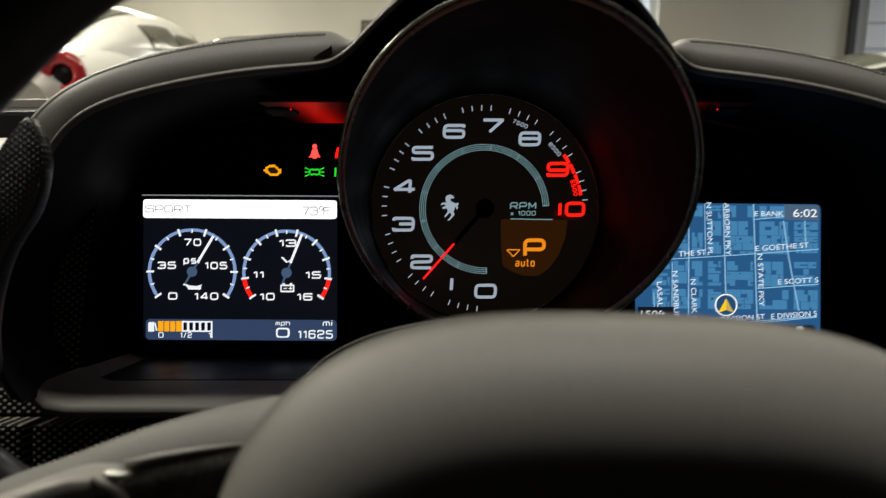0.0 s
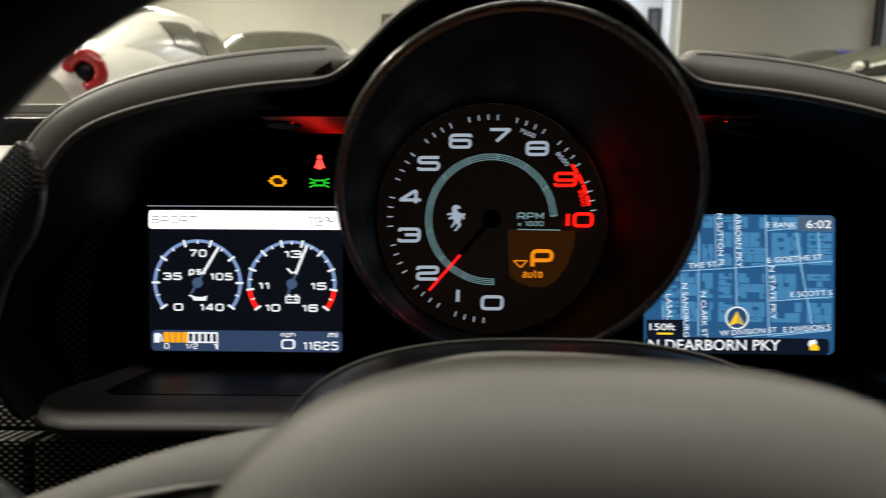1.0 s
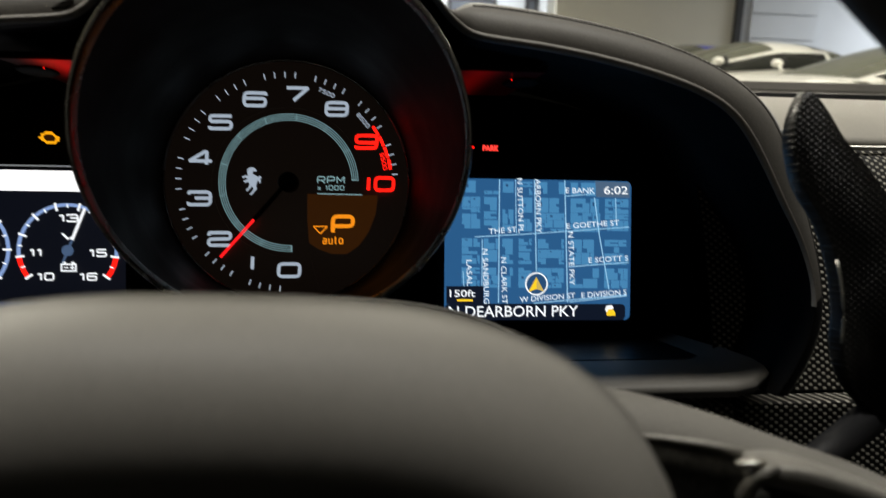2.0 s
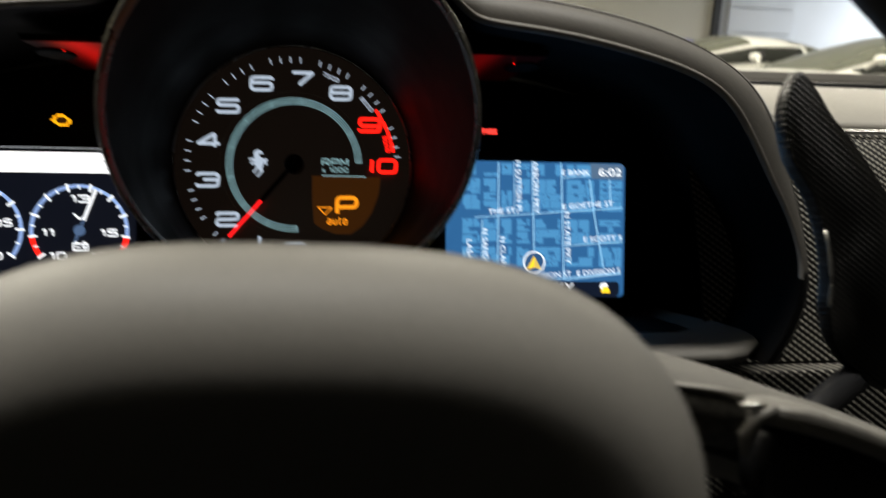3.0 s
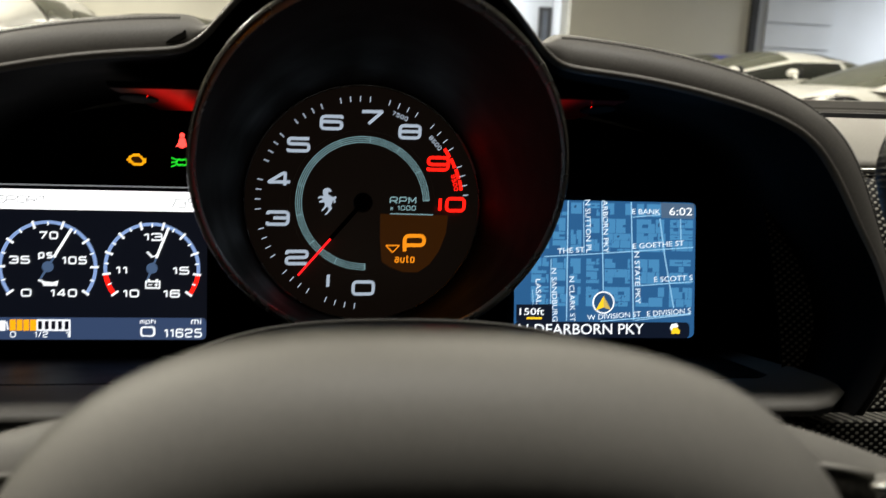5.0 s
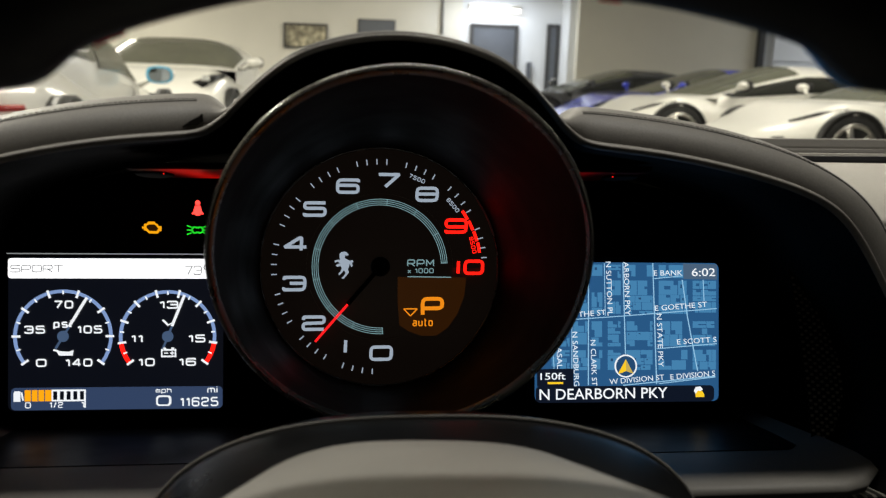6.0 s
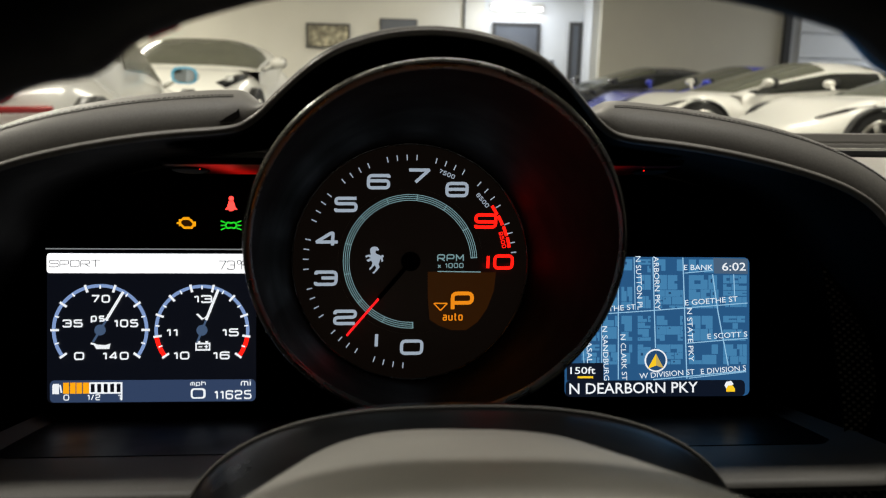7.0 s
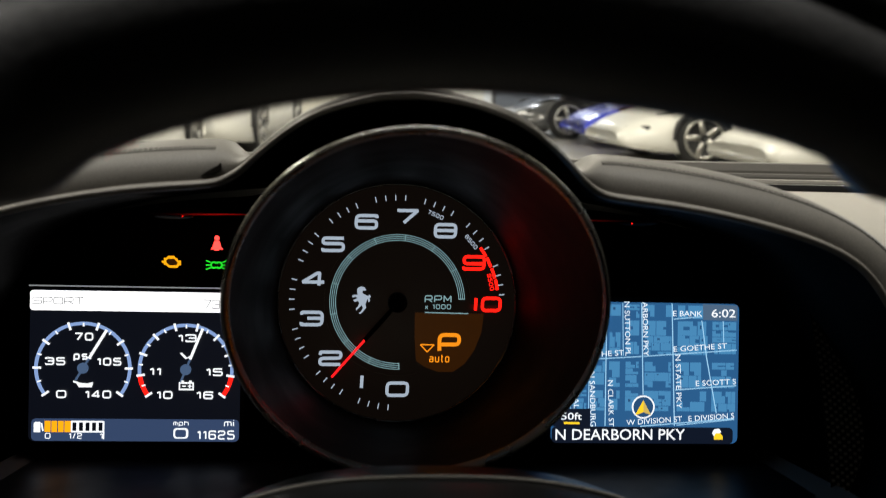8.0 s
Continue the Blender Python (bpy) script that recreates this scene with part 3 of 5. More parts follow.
        if headlamp:
            v = [(h - 0.42, sy * 0.72, 0.73), (h - 0.62, sy * 0.80, 0.80), (h - 0.92, sy * 0.86, 0.855), (h - 0.80, sy * 0.74, 0.835), (h - 0.50, sy * 0.60, 0.755)]
            if slim:
                v = [(h - 0.46, sy * 0.70, 0.690), (h - 0.66, sy * 0.79, 0.735), (h - 0.86, sy * 0.850, 0.775), (h - 0.85, sy * 0.838, 0.779), (h - 0.64, sy * 0.775, 0.742)]
            hl = part("headlamp", lens_mesh(v) if not slim else tube([(h - 0.46, sy * 0.62, 0.585), (h - 0.70, sy * 0.72, 0.655), (h - 0.95, sy * 0.80, 0.715)], [0.010, 0.034, 0.008], 8, False, 0.7), M_GLOSS, car)
            if not slim:
                part("lens_or_gleam", ball(h - 0.56, sy * 0.72, 0.78, 0.06, 0.05, 0.045), M_LENS, hl)
            part("air_intake", lens_mesh([(h - 0.10, sy * 0.45, 0.30), (h - 0.28, sy * 0.78, 0.32), (h - 0.30, sy * 0.80, 0.45), (h - 0.12, sy * 0.5, 0.42)]), M_TRIM, car)
        if round_tail:
            tx, ty, tz = -h + 0.13, sy * 0.69, 0.772
            tl = part("tail_lamp", torus_x(tx - 0.03, ty, tz, 0.066, 0.028), M_TAIL, car)
            part("lamp_core", ball(tx, ty, tz, 0.05, 0.052, 0.052), M_GLOSS, tl)
            part("side_marker", tube(catmull([(-h - 0.01, sy * 0.715, 0.660), (-h + 0.05, sy * 0.765, 0.660), (-h + 0.12, sy * 0.818, 0.660), (-h + 0.21, sy * 0.870, 0.660)], 16), 0.014, 8, False, 1.0), M_REFLECT, car)
    if round_tail:
        part("rear_panel", box(-h + 0.005, -h + 0.1, -0.58, 0.58, 0.685, 0.76, 0.02), M_TRIM, car)
    else:
        part("grille", box(h - 0.12, h - 0.04, -0.42, 0.42, 0.26, 0.38, 0.02), M_TRIM, car)
    return car


def plate_x(x, y, z, ry, rz, n=20):
    vs = [(x, y + ry * math.copysign(abs(math.cos(g)) ** 0.7, math.cos(g)), z + rz * math.copysign(abs(math.sin(g)) ** 0.7, math.sin(g))) for g in np.linspace(0, 2 * math.pi, n, endpoint=False)]
    vs += [(a + 0.004, b, c) for a, b, c in vs]
    return vs, [tuple(range(n)), tuple(range(2 * n - 1, n - 1, -1))] + [(i, i + n, (i + 1) % n + n, (i + 1) % n) for i in range(n)], False


def wheel_mesh(x, y, z, r, w, hole=False):
    prof = [(0.62 * r, -w / 2), (r * 0.95, -w / 2), (r, -w / 2 + 0.02), (r, w / 2 - 0.02), (r * 0.95, w / 2), (0.62 * r, w / 2)]
    if hole:
        prof = [(0.86 * r, -w / 2), (r, -w / 2), (r, w / 2), (0.86 * r, w / 2)]
    n = 28
    vs = [(x + a * math.cos(g), y + b, z + a * math.sin(g)) for g in np.linspace(0, 2 * math.pi, n, endpoint=False) for a, b in prof]
    fs = grid_faces(n, len(prof), True, True)
    if hole:
        for k in range(5):
            g = 2 * math.pi * k / 5
            d = np.array((math.cos(g), math.sin(g)))
            e = np.array((-d[1], d[0])) * 0.03
            q = []
            for rr in (0.04, 0.9 * r):
                for s in (-1, 1):
                    for t in (-w / 2, w / 2):
                        p = d * rr + s * e
                        q.append((x + p[0], y + t, z + p[1]))
            b = len(vs)
            vs += q
            fs += [tuple(b + i for i in f) for f in ((0, 1, 3, 2), (4, 6, 7, 5), (0, 4, 5, 1), (2, 3, 7, 6), (0, 2, 6, 4), (1, 5, 7, 3))]
    else:
        b = len(vs)
        m = len(prof)
        fs += [tuple(i * m for i in range(n))[::-1], tuple(i * m + m - 1 for i in range(n))]
    return vs, fs


def arch_mesh(x, y, z, r0, r1, w):
    n = 20
    vs = []
    for g in np.linspace(-0.1, math.pi + 0.1, n):
        for r, t in ((r0, -w / 2), (r1, -w / 2), (r1, w / 2), (r0, w / 2)):
            vs.append((x + r * math.cos(g), y + t, z + r * math.sin(g)))
    return vs, grid_faces(n, 4, False, True)


def lens_mesh(pts):
    n = len(pts)
    c = np.mean(pts, 0) + np.array((0.02, 0, 0.03))
    vs = [tuple(p) for p in pts] + [tuple(c)] + [(p[0] - 0.06, p[1] * 0.97, p[2] - 0.05) for p in pts]
    fs = [(i, (i + 1) % n, n) for i in range(n)] + [(i, i + n + 1, (i + 1) % n + n + 1, (i + 1) % n) for i in range(n)] + [tuple(range(2 * n, n, -1))]
    return vs, fs


def ball(x, y, z, a, b, c, nu=14, nv=9):
    vs = [(x + a * math.cos(u) * math.sin(v), y + b * math.sin(u) * math.sin(v), z + c * math.cos(v)) for v in np.linspace(0.02, math.pi - 0.02, nv) for u in np.linspace(0, 2 * math.pi, nu, endpoint=False)]
    return vs, grid_faces(nv, nu, False, True) + [tuple(range(nu)), tuple((nv - 1) * nu + k for k in range(nu))[::-1]]


def torus_x(x, y, z, R, r, nu=28, nv=10):
    vs = [(x + r * math.sin(v), y + (R + r * math.cos(v)) * math.cos(u), z + (R + r * math.cos(v)) * math.sin(u)) for u in np.linspace(0, 2 * math.pi, nu, endpoint=False) for v in np.linspace(0, 2 * math.pi, nv, endpoint=False)]
    return vs, grid_faces(nu, nv, True, True)


def placed(x, y, heading):
    return pose(x, y, 0, 0, 0, 90 - heading)


sports_car("glossy white coupe with round red tail lamps", M_PAINTW, placed(-2.38, 5.45, -5), height=1.19, deck_z=0.885, belt=0.78, mz=0.81, hood_z=0.70, screen=36, roof0=0.15, roof1=-0.55, tail=-1.95, rear=-1.62, round_tail=True, headlamp=False)
sports_car("white front-engined coupe facing the aisle", M_PAINTW, placed(-2.29, 10.6, 182), screen=22, height=1.27, mz=0.99, belt=0.88, hood_z=0.86, nose_z=0.64, cowl=0.75, roof0=-0.1, roof1=-0.9, tail=-1.9)
MID = dict(slim=True, height=1.20, cowl=0.90, roof0=-0.42, roof1=-0.85, tail=-2.0, hood_z=0.74, belt=0.80, nose_z=0.47, deck_z=0.93, mz=0.92, bow=0.22, tumble=0.70, side_glass=M_SIDEGLASS)
sports_car("white low wedge-shaped sports car parked in the row", M_PAINTW, placed(5.72, 8.50, -96), **MID)
sports_car("white low sports car parked beside a blue one", M_PAINTW, placed(4.90, 10.75, -96), **MID)
sports_car("deep blue low sports car parked in the row", M_PAINTB, placed(5.00, 12.95, -96), **MID)
sports_car("charcoal low sports car at the row's end", M_PAINTD, placed(4.20, 15.10, -96), **MID)

# ---- dashboard: hood over the instruments ----
CX = 0.0265
# the rolled edge in (half width, height, depth): the arch comes out towards the driver, the lobes lie back
ARCH = [(0.0, 0.0972, 0.2760), (0.0115, 0.0963, 0.2760), (0.0225, 0.0938, 0.2765), (0.0330, 0.0902, 0.2790), (0.0435, 0.0852, 0.2890), (0.0545, 0.0795, 0.3060), (0.0610, 0.0750, 0.3155)]
LOBE = [(0.0660, 0.0720, 0.3180), (0.0730, 0.0698, 0.3185), (0.0900, 0.0682, 0.3185), (0.1085, 0.0658, 0.3185), (0.1305, 0.0615, 0.3185), (0.1520, 0.0555, 0.3185), (0.1655, 0.0488, 0.3185), (0.1740, 0.0402, 0.3185), (0.1822, 0.0265, 0.3185), (0.1895, 0.0125, 0.3185), (0.1960, 0.0010, 0.3185), (0.2015, -0.0140, 0.3185), (0.2025, -0.0260, 0.3185), (0.2005, -0.0370, 0.3185), (0.1935, -0.0510, 0.3185), (0.1870, -0.0595, 0.3185)]
# the crest of the padded roll behind it
CREST_LOBE = [(0.0690, 0.0930, 0.362), (0.0800, 0.0945, 0.370), (0.1000, 0.0930, 0.372), (0.1205, 0.0902, 0.372), (0.1435, 0.0855, 0.372), (0.1665, 0.0775, 0.370), (0.1855, 0.0660, 0.362), (0.1955, 0.0535, 0.352), (0.2000, 0.0400, 0.345), (0.2030, 0.0250, 0.340), (0.2075, 0.0070, 0.337), (0.2115, -0.0140, 0.336), (0.2120, -0.0300, 0.336), (0.2075, -0.0450, 0.336), (0.1985, -0.0590, 0.336)]
NL, NA_ = 75, 61
SLANT = 0.0165


def smoothed(p, times):
    for _ in range(times):
        q = p.copy()
        q[1:-1] = 0.25 * p[:-2] + 0.5 * p[1:-1] + 0.25 * p[2:]
        p = q
    return p


def hood_line(arch, lobe, slant, times):
    """A line over both lobes and the arch in (x, z, y), from the lower left corner to the lower right."""
    half = np.concatenate((catmull(arch, NA_ // 2 + 1), catmull(lobe, NL)))
    right = half * (1, 1, 1)
    left = half[1:][::-1] * (-1, 1, 1)
    p = np.concatenate((left, right))
    p[:, 1] -= slant * p[:, 0]
    p[:, 0] += CX
    return smoothed(p, times)


OUT3 = hood_line(ARCH, LOBE, SLANT, 5)
n = len(OUT3)
OUT = OUT3[:, :2] - np.array((0.0, 0.0018))
YE = OUT3[:, 2]
d = np.gradient(OUT, axis=0)
NRM = np.stack((-d[:, 1], d[:, 0]), 1)
NRM /= np.linalg.norm(NRM, axis=1)[:, None]
# the rolled edge thins over the arch and, imitating shade, down the outer sides
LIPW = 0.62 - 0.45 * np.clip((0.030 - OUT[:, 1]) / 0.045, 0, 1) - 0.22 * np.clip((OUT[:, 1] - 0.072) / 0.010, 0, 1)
CREST3 = hood_line([(x * 1.02, z + 0.0030, y + 0.016) for x, z, y in ARCH], [(x, z - 0.0036, y) for x, z, y in CREST_LOBE], 0.020, 4)


def pad_point(i, t):
    """The pad's surface from the edge (t 0) to its crest (t 1) and down behind it (to 2)."""
    a = OUT[i] + NRM[i] * 0.0057 * LIPW[i]
    c, yc = CREST3[i, :2], CREST3[i, 2]
    y0 = YE[i] + 0.0045
    if t <= 1:
        g = t * math.pi / 2
        p = a + (c - a) * math.sin(g)
        return (p[0], y0 - 0.0008 * math.sin(2 * g) + (yc - y0) * (1 - math.cos(g)) ** 1.15, p[1])
    u = t - 1
    side = min(max(abs(i - (n - 1) / 2) - NA_ / 2, 0) / 25, 1.0)
    return (CX + (c[0] - CX) * (1 + 0.10 * u), yc + 0.21 * u, c[1] - (0.010 * u + 0.075 * u * u) * side)


hood = thing("instrument_hood", "grey leather instrument hood with central arch and pale edge", "dashboard hood", (CX, 0.32, -0.065))
rows = []
PROF = [(0.0002, 0.0030), (0.0008, 0.0010), (0.002, 0.0), (0.0034, 0.0002), (0.0048, 0.0018), (0.0058, 0.0045)]
for off, y in PROF:
    rows.append([(OUT[i, 0] + NRM[i, 0] * off * LIPW[i], YE[i] + y, OUT[i, 1] + NRM[i, 1] * off * LIPW[i]) for i in range(len(OUT))])
K0 = int(np.argmax(OUT[:, 1] > -0.024))


def spans(rows):
    """The edge over the lobes and the arch, and the pieces down each outer side darkened as shade."""
    for a, b in ((K0, n - K0), (0, K0 + 1), (n - K0 - 1, n)):
        yield a == K0, ([p for r in rows for p in r[a:b]], grid_faces(len(rows), b - a))


# Outer side pieces are coloured black to imitate shade on edge and pad.
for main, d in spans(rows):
    part("edge_trim" if main else "shaded_edge", d, M_LIP if main else M_SHROUD, hood, "pale rolled edge" if main else "rolled edge coloured black as shade")
rows = []
for t in (0, 0.03, 0.07, 0.12, 0.18, 0.25, 0.33, 0.42, 0.52, 0.62, 0.72, 0.82, 0.91, 1.0, 1.06, 1.15, 1.3, 1.5, 1.75, 2.0):
    rows.append([pad_point(i, t) for i in range(n)])
for main, d in spans(rows):
    part("padded_top" if main else "shaded_pad", d, M_LEATHER if main else M_BLACK, hood, "grey grained leather pad" if main else "leather pad coloured black as shade")
rows = []
for off, k in [(0.0001, 0.0), (0.0006, 0.10), (0.003, 0.38), (0.006, 0.62), (0.009, 0.88), (0.010, 1.0)]:
    rows.append([(OUT[i, 0] + NRM[i, 0] * off, YE[i] + 0.0028 + (0.4535 - YE[i] - 0.0028) * k, OUT[i, 1] + NRM[i, 1] * off) for i in range(n)])
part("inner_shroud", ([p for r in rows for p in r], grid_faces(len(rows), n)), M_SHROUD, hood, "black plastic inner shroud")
# stitches along the crest of each lobe
for lo, hi in ((14, NL - 2), (n - NL + 2, n - 14)):
    stitch = []
    line = catmull([(p[0], p[1], p[2] + 0.0001) for p in (pad_point(i, 0.445) for i in range(lo, hi, 3))], 120)
    for i in range(119):
        stitch.append(tube([line[i], line[i] + 0.75 * (line[i + 1] - line[i])], 0.00014, 5))
    tagged(part("stitching", join(*stitch), M_THREAD, hood, "row of fine dark stitches"), kind="stuff")
    seam = catmull([(p[0], p[1], p[2] + 0.0001) for p in (pad_point(i, 0.405) for i in range(lo, hi, 3))], 60)
    part("seam", tube(seam, 0.00019, 5), M_THREAD, hood, "dark seam line")
flap = [(-0.0500, 0.0738), (-0.0472, 0.0758), (-0.0440, 0.0776), (-0.0431, 0.0786), (-0.0428, 0.0760), (-0.0452, 0.0744)]
part("seam_notch", plate(flap, 0.3212, 0.006), M_DIAL, hood, "small dark notch in the leather")

# lower ledge and back panel
ledge = thing("instrument_ledge", "grey leather ledge below the instrument displays", "dashboard ledge", (CX, 0.33, -0.07))
lx = 0.1915


def ledge_rows():
    v = []
    xs = np.linspace(-lx, lx, 40)
    for y, z in [(0.450, -0.0590), (0.372, -0.0585), (0.366, -0.0578), (0.335, -0.0585), (0.325, -0.0598), (0.320, -0.0620), (0.3225, -0.0655), (0.332, -0.0675), (0.40, -0.0680)]:
        for x in xs:
            e = max(0, abs(x) - (lx - 0.02)) / 0.02
            v.append((CX + x, y + 0.012 * e * e, z + 0.004 * e * e))
    return v, grid_faces(9, 40)


part("ledge_pad", ledge_rows(), M_LEDGE, ledge)
part("ledge_floor", box(CX - lx + 0.004, CX + lx - 0.004, 0.368, 0.448, -0.0602, -0.0576), M_TRAY, ledge, "glossy black tray")
part("back_panel", plate([(CX + (p[0] - CX) * 1.10, p[1] + 0.006) for p in OUT] + [(CX + 0.20, -0.090), (CX - 0.20, -0.090)], 0.4535, 0.003), M_SHROUD, hood, "matt black back panel")
# Red gleam on the brow's underside, painted as a glowing sheet.
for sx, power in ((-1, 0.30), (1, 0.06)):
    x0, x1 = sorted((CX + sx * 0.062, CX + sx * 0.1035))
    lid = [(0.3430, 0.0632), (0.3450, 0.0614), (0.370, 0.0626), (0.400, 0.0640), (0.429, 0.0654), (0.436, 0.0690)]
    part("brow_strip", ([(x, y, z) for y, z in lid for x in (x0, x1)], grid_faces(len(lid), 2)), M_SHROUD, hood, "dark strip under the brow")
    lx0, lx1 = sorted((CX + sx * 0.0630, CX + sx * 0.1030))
    part("lens_or_gleam", ([(lx0 + (lx1 - lx0) * i / 12, y, z - 0.0006) for y, z in lid[1:5] for i in range(13)], grid_faces(4, 13)), lens_glow("brow_red_gleam", sx * (0.0840 if sx < 0 else 0.0770), 0.0072 if sx < 0 else 0.0060, power, 0.002), hood, "red gleam painted under the brow")

# ---- rev counter ----
TC = (0.0222, 0.0216)
YT = 0.4425
tach = thing("rev_counter", "round black rev counter with pale numerals and a red needle", "gauge", (TC[0], 0.38, TC[1]))
# the bezel leans forward: its top is nearer to the driver
BX, BZ, BY, BR, BH, LEANS = 0.0276, 0.0240, 0.2965, 0.0649, 0.0610, 0.52


def bezel_point(g, dr, dy):
    return (BX + (BR + dr) * math.cos(g), BY - LEANS * BH * math.sin(g) + dy, BZ + (BH + dr) * math.sin(g))


def bezel_rows(prof, n=120):
    """Rings about the leaning front edge: widening dr and set-back dy."""
    return [bezel_point(2 * math.pi * i / n, dr, dy) for dr, dy in prof for i in range(n)], grid_faces(len(prof), n, False, True)


def sleeve_rows(dr, dy, c, r1, y1, steps, n=120):
    """A sleeve from the leaning front edge back to an upright circle."""
    v = []
    for k in steps:
        for i in range(n):
            g = 2 * math.pi * i / n
            p, q = bezel_point(g, dr, dy), (c[0] + r1 * math.cos(g), y1, c[1] + r1 * math.sin(g))
            v.append(tuple(p[j] + (q[j] - p[j]) * k for j in range(3)))
    return v, grid_faces(len(steps), n, False, True)


def ring_rows(prof, n=96):
    """Upright rings about the dial."""
    return [(TC[0] + r * math.cos(2 * math.pi * i / n), y, TC[1] + r * math.sin(2 * math.pi * i / n)) for r, y in prof for i in range(n)], grid_faces(len(prof), n, False, True)


part("bezel_ring", bezel_rows([(-0.0016, 0.008), (-0.0014, 0.0012), (-0.0010, 0.0002), (-0.0005, 0.0), (0.0, 0.0004), (0.0004, 0.0018), (0.0004, 0.012)]), M_BEZEL, tach, "thin black chrome bezel")
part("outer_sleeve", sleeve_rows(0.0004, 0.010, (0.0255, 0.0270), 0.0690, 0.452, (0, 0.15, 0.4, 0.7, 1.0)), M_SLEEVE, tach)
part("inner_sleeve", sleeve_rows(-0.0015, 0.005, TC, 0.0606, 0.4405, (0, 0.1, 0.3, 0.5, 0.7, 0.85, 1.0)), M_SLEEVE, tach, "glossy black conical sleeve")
part("dial_edge", ring_rows([(0.0607, 0.4405), (0.0603, 0.4398), (0.0598, 0.4405), (0.0598, 0.4425)]), M_BEZEL, tach)
# Faint emission lifts the black of the centre and the plain dial ring.
part("dial", arc_band(TC, 0.0372, 0.0608, -1, 286, YT + 0.0006, 96), M_DIALGLOW, tach)
part("centre_disc", disc(TC, 0.0615, 0.4496, 72), M_DIALGLOW, tach)
A0, STEP = 271.0, 27.16
for k in range(11):
    g = math.radians(A0 - STEP * k + (-0.5, 2.5, 3.6, 1.5, 2.6, 3.2, 3.7, 3.5, 3.3, 1.5, 0.0)[k])
    r = 0.0440 + (0.0012 if k == 10 else 0)
    c = (TC[0] + r * math.cos(g), TC[1] + r * math.sin(g))
    if k == 10:
        c = (c[0] + 0.001, c[1])
    w = {1: 0.0016, 10: 0.0142, 4: 0.0124, 7: 0.0120}.get(k, 0.0120)
    numeral = squared({1: "|", 10: "|0"}.get(k, str(k)), c, 0.0079, YT, w, 0.00165, slant=0.05)
    part("numeral", numeral, M_RED if k > 8 else M_WHITE, tach, "lit red numeral" if k > 8 else "")
for k in range(51):
    if k % 5 == 0:
        continue
    g = A0 - STEP * k / 5
    gr = math.radians(g)
    a = (TC[0] + 0.0520 * math.cos(gr), TC[1] + 0.0520 * math.sin(gr))
    b = (TC[0] + 0.0548 * math.cos(gr), TC[1] + 0.0548 * math.sin(gr))
    part("tick", bar(a, b, 0.00055, YT), M_WHITE, tach)
for body, k in (("7500", 7.5), ("8500", 8.5), ("9500", 9.5)):
    g = A0 - STEP * k
    r = 0.0487
    part("small_figure", squared(body, (TC[0] + r * math.cos(math.radians(g)), TC[1] + r * math.sin(math.radians(g))), 0.0022, YT, 0.0086, 0.00040, g - 90), M_RED if k > 9 else M_WHITE, tach)
g0, g1 = A0 - STEP * 9.0 + 8, A0 - STEP * 10 + 8
for i in range(4):
    a0 = g0 + (g1 - g0) * i / 4
    part("redline_block", arc_band(TC, 0.0500 + 0.0002 * i, 0.0516 + 0.0002 * i, a0 - 0.4, a0 + (g1 - g0) / 4 + 0.4, YT - 0.0001, 8), M_RED, tach)
for r in (0.0316, 0.0326, 0.0336, 0.0346):
    part("band_line", arc_band((TC[0], TC[1]), r, r + 0.00034, 272, 3, 0.4488, 110), M_TEAL, tach)
for k in range(11):
    g = math.radians(272 - 26.9 * k)
    part("band_mark", bar((TC[0] + 0.0316 * math.cos(g), TC[1] + 0.0316 * math.sin(g)), (TC[0] + 0.0350 * math.cos(g), TC[1] + 0.0350 * math.sin(g)), 0.0005, 0.4487), M_TEAL, tach)
part("band_fill", arc_band(TC, 0.0316, 0.0350, 272, 3, 0.4490, 90), M_TEALDIM, tach)


def T(u, v):
    """The dial's own drawing grid to (x, z) on its face."""
    return (-0.048732 + 0.0001542 * u - 4e-7 * v, 0.083656 - 6e-7 * u - 0.0001542 * v)


def TP(pts, y):
    return plate([T(*p) for p in pts], y)


YC = 0.4486
# rearing emblem, kept as a plain shape
EMBLEM = "284,377 290,371 300,368 310,371 317,381 310,383 304,382 303,392 314,398 322,402 330,398 334,405 329,409 331,420 326,425 321,412 318,422 314,433 318,444 309,455 298,467 291,465 300,456 306,445 300,436 290,447 282,455 280,448 288,440 292,428 287,420 276,424 270,418 279,413 286,410 277,405 268,409 266,402 276,398 286,398 284,388"
part("emblem", TP([(341 + (float(p.split(",")[0]) - 300) * 0.922, 397 + (float(p.split(",")[1]) - 418) * 0.922) for p in EMBLEM.split()], YC), M_WHITE, tach, "small pale emblem shape")
part("unit_label", squared("RPM", T(597, 389), 0.0038, YC, 0.0140, 0.00062), M_TEAL, tach)
part("unit_label", squared("x 1000", T(597, 415), 0.0026, YC, 0.0136, 0.00046), M_TEAL, tach)
part("rule", bar(T(553, 435), T(700, 437), 0.0005, YC), M_TEAL, tach)
part("gear_window", TP([(520, 436), (752, 438), (745, 500), (722, 560), (690, 606), (650, 634), (600, 634), (556, 618), (526, 598), (520, 520)], 0.4491), M_BROWN, tach, "dim amber gear window")
part("gear_letter", squared("P", T(637, 536), 0.0102, YC, 0.0122, 0.0020), M_ORANGE, tach)
part("gear_mode", squared("auto", T(604, 588), 0.0042, YC, 0.0105, 0.00062), M_ORANGE, tach)
for a, b in (((540, 543), (586, 543)), ((586, 543), (563, 567)), ((563, 567), (540, 543))):
    part("gear_arrow", bar(T(*a), T(*b), 0.0006, YC), M_ORANGE, tach)
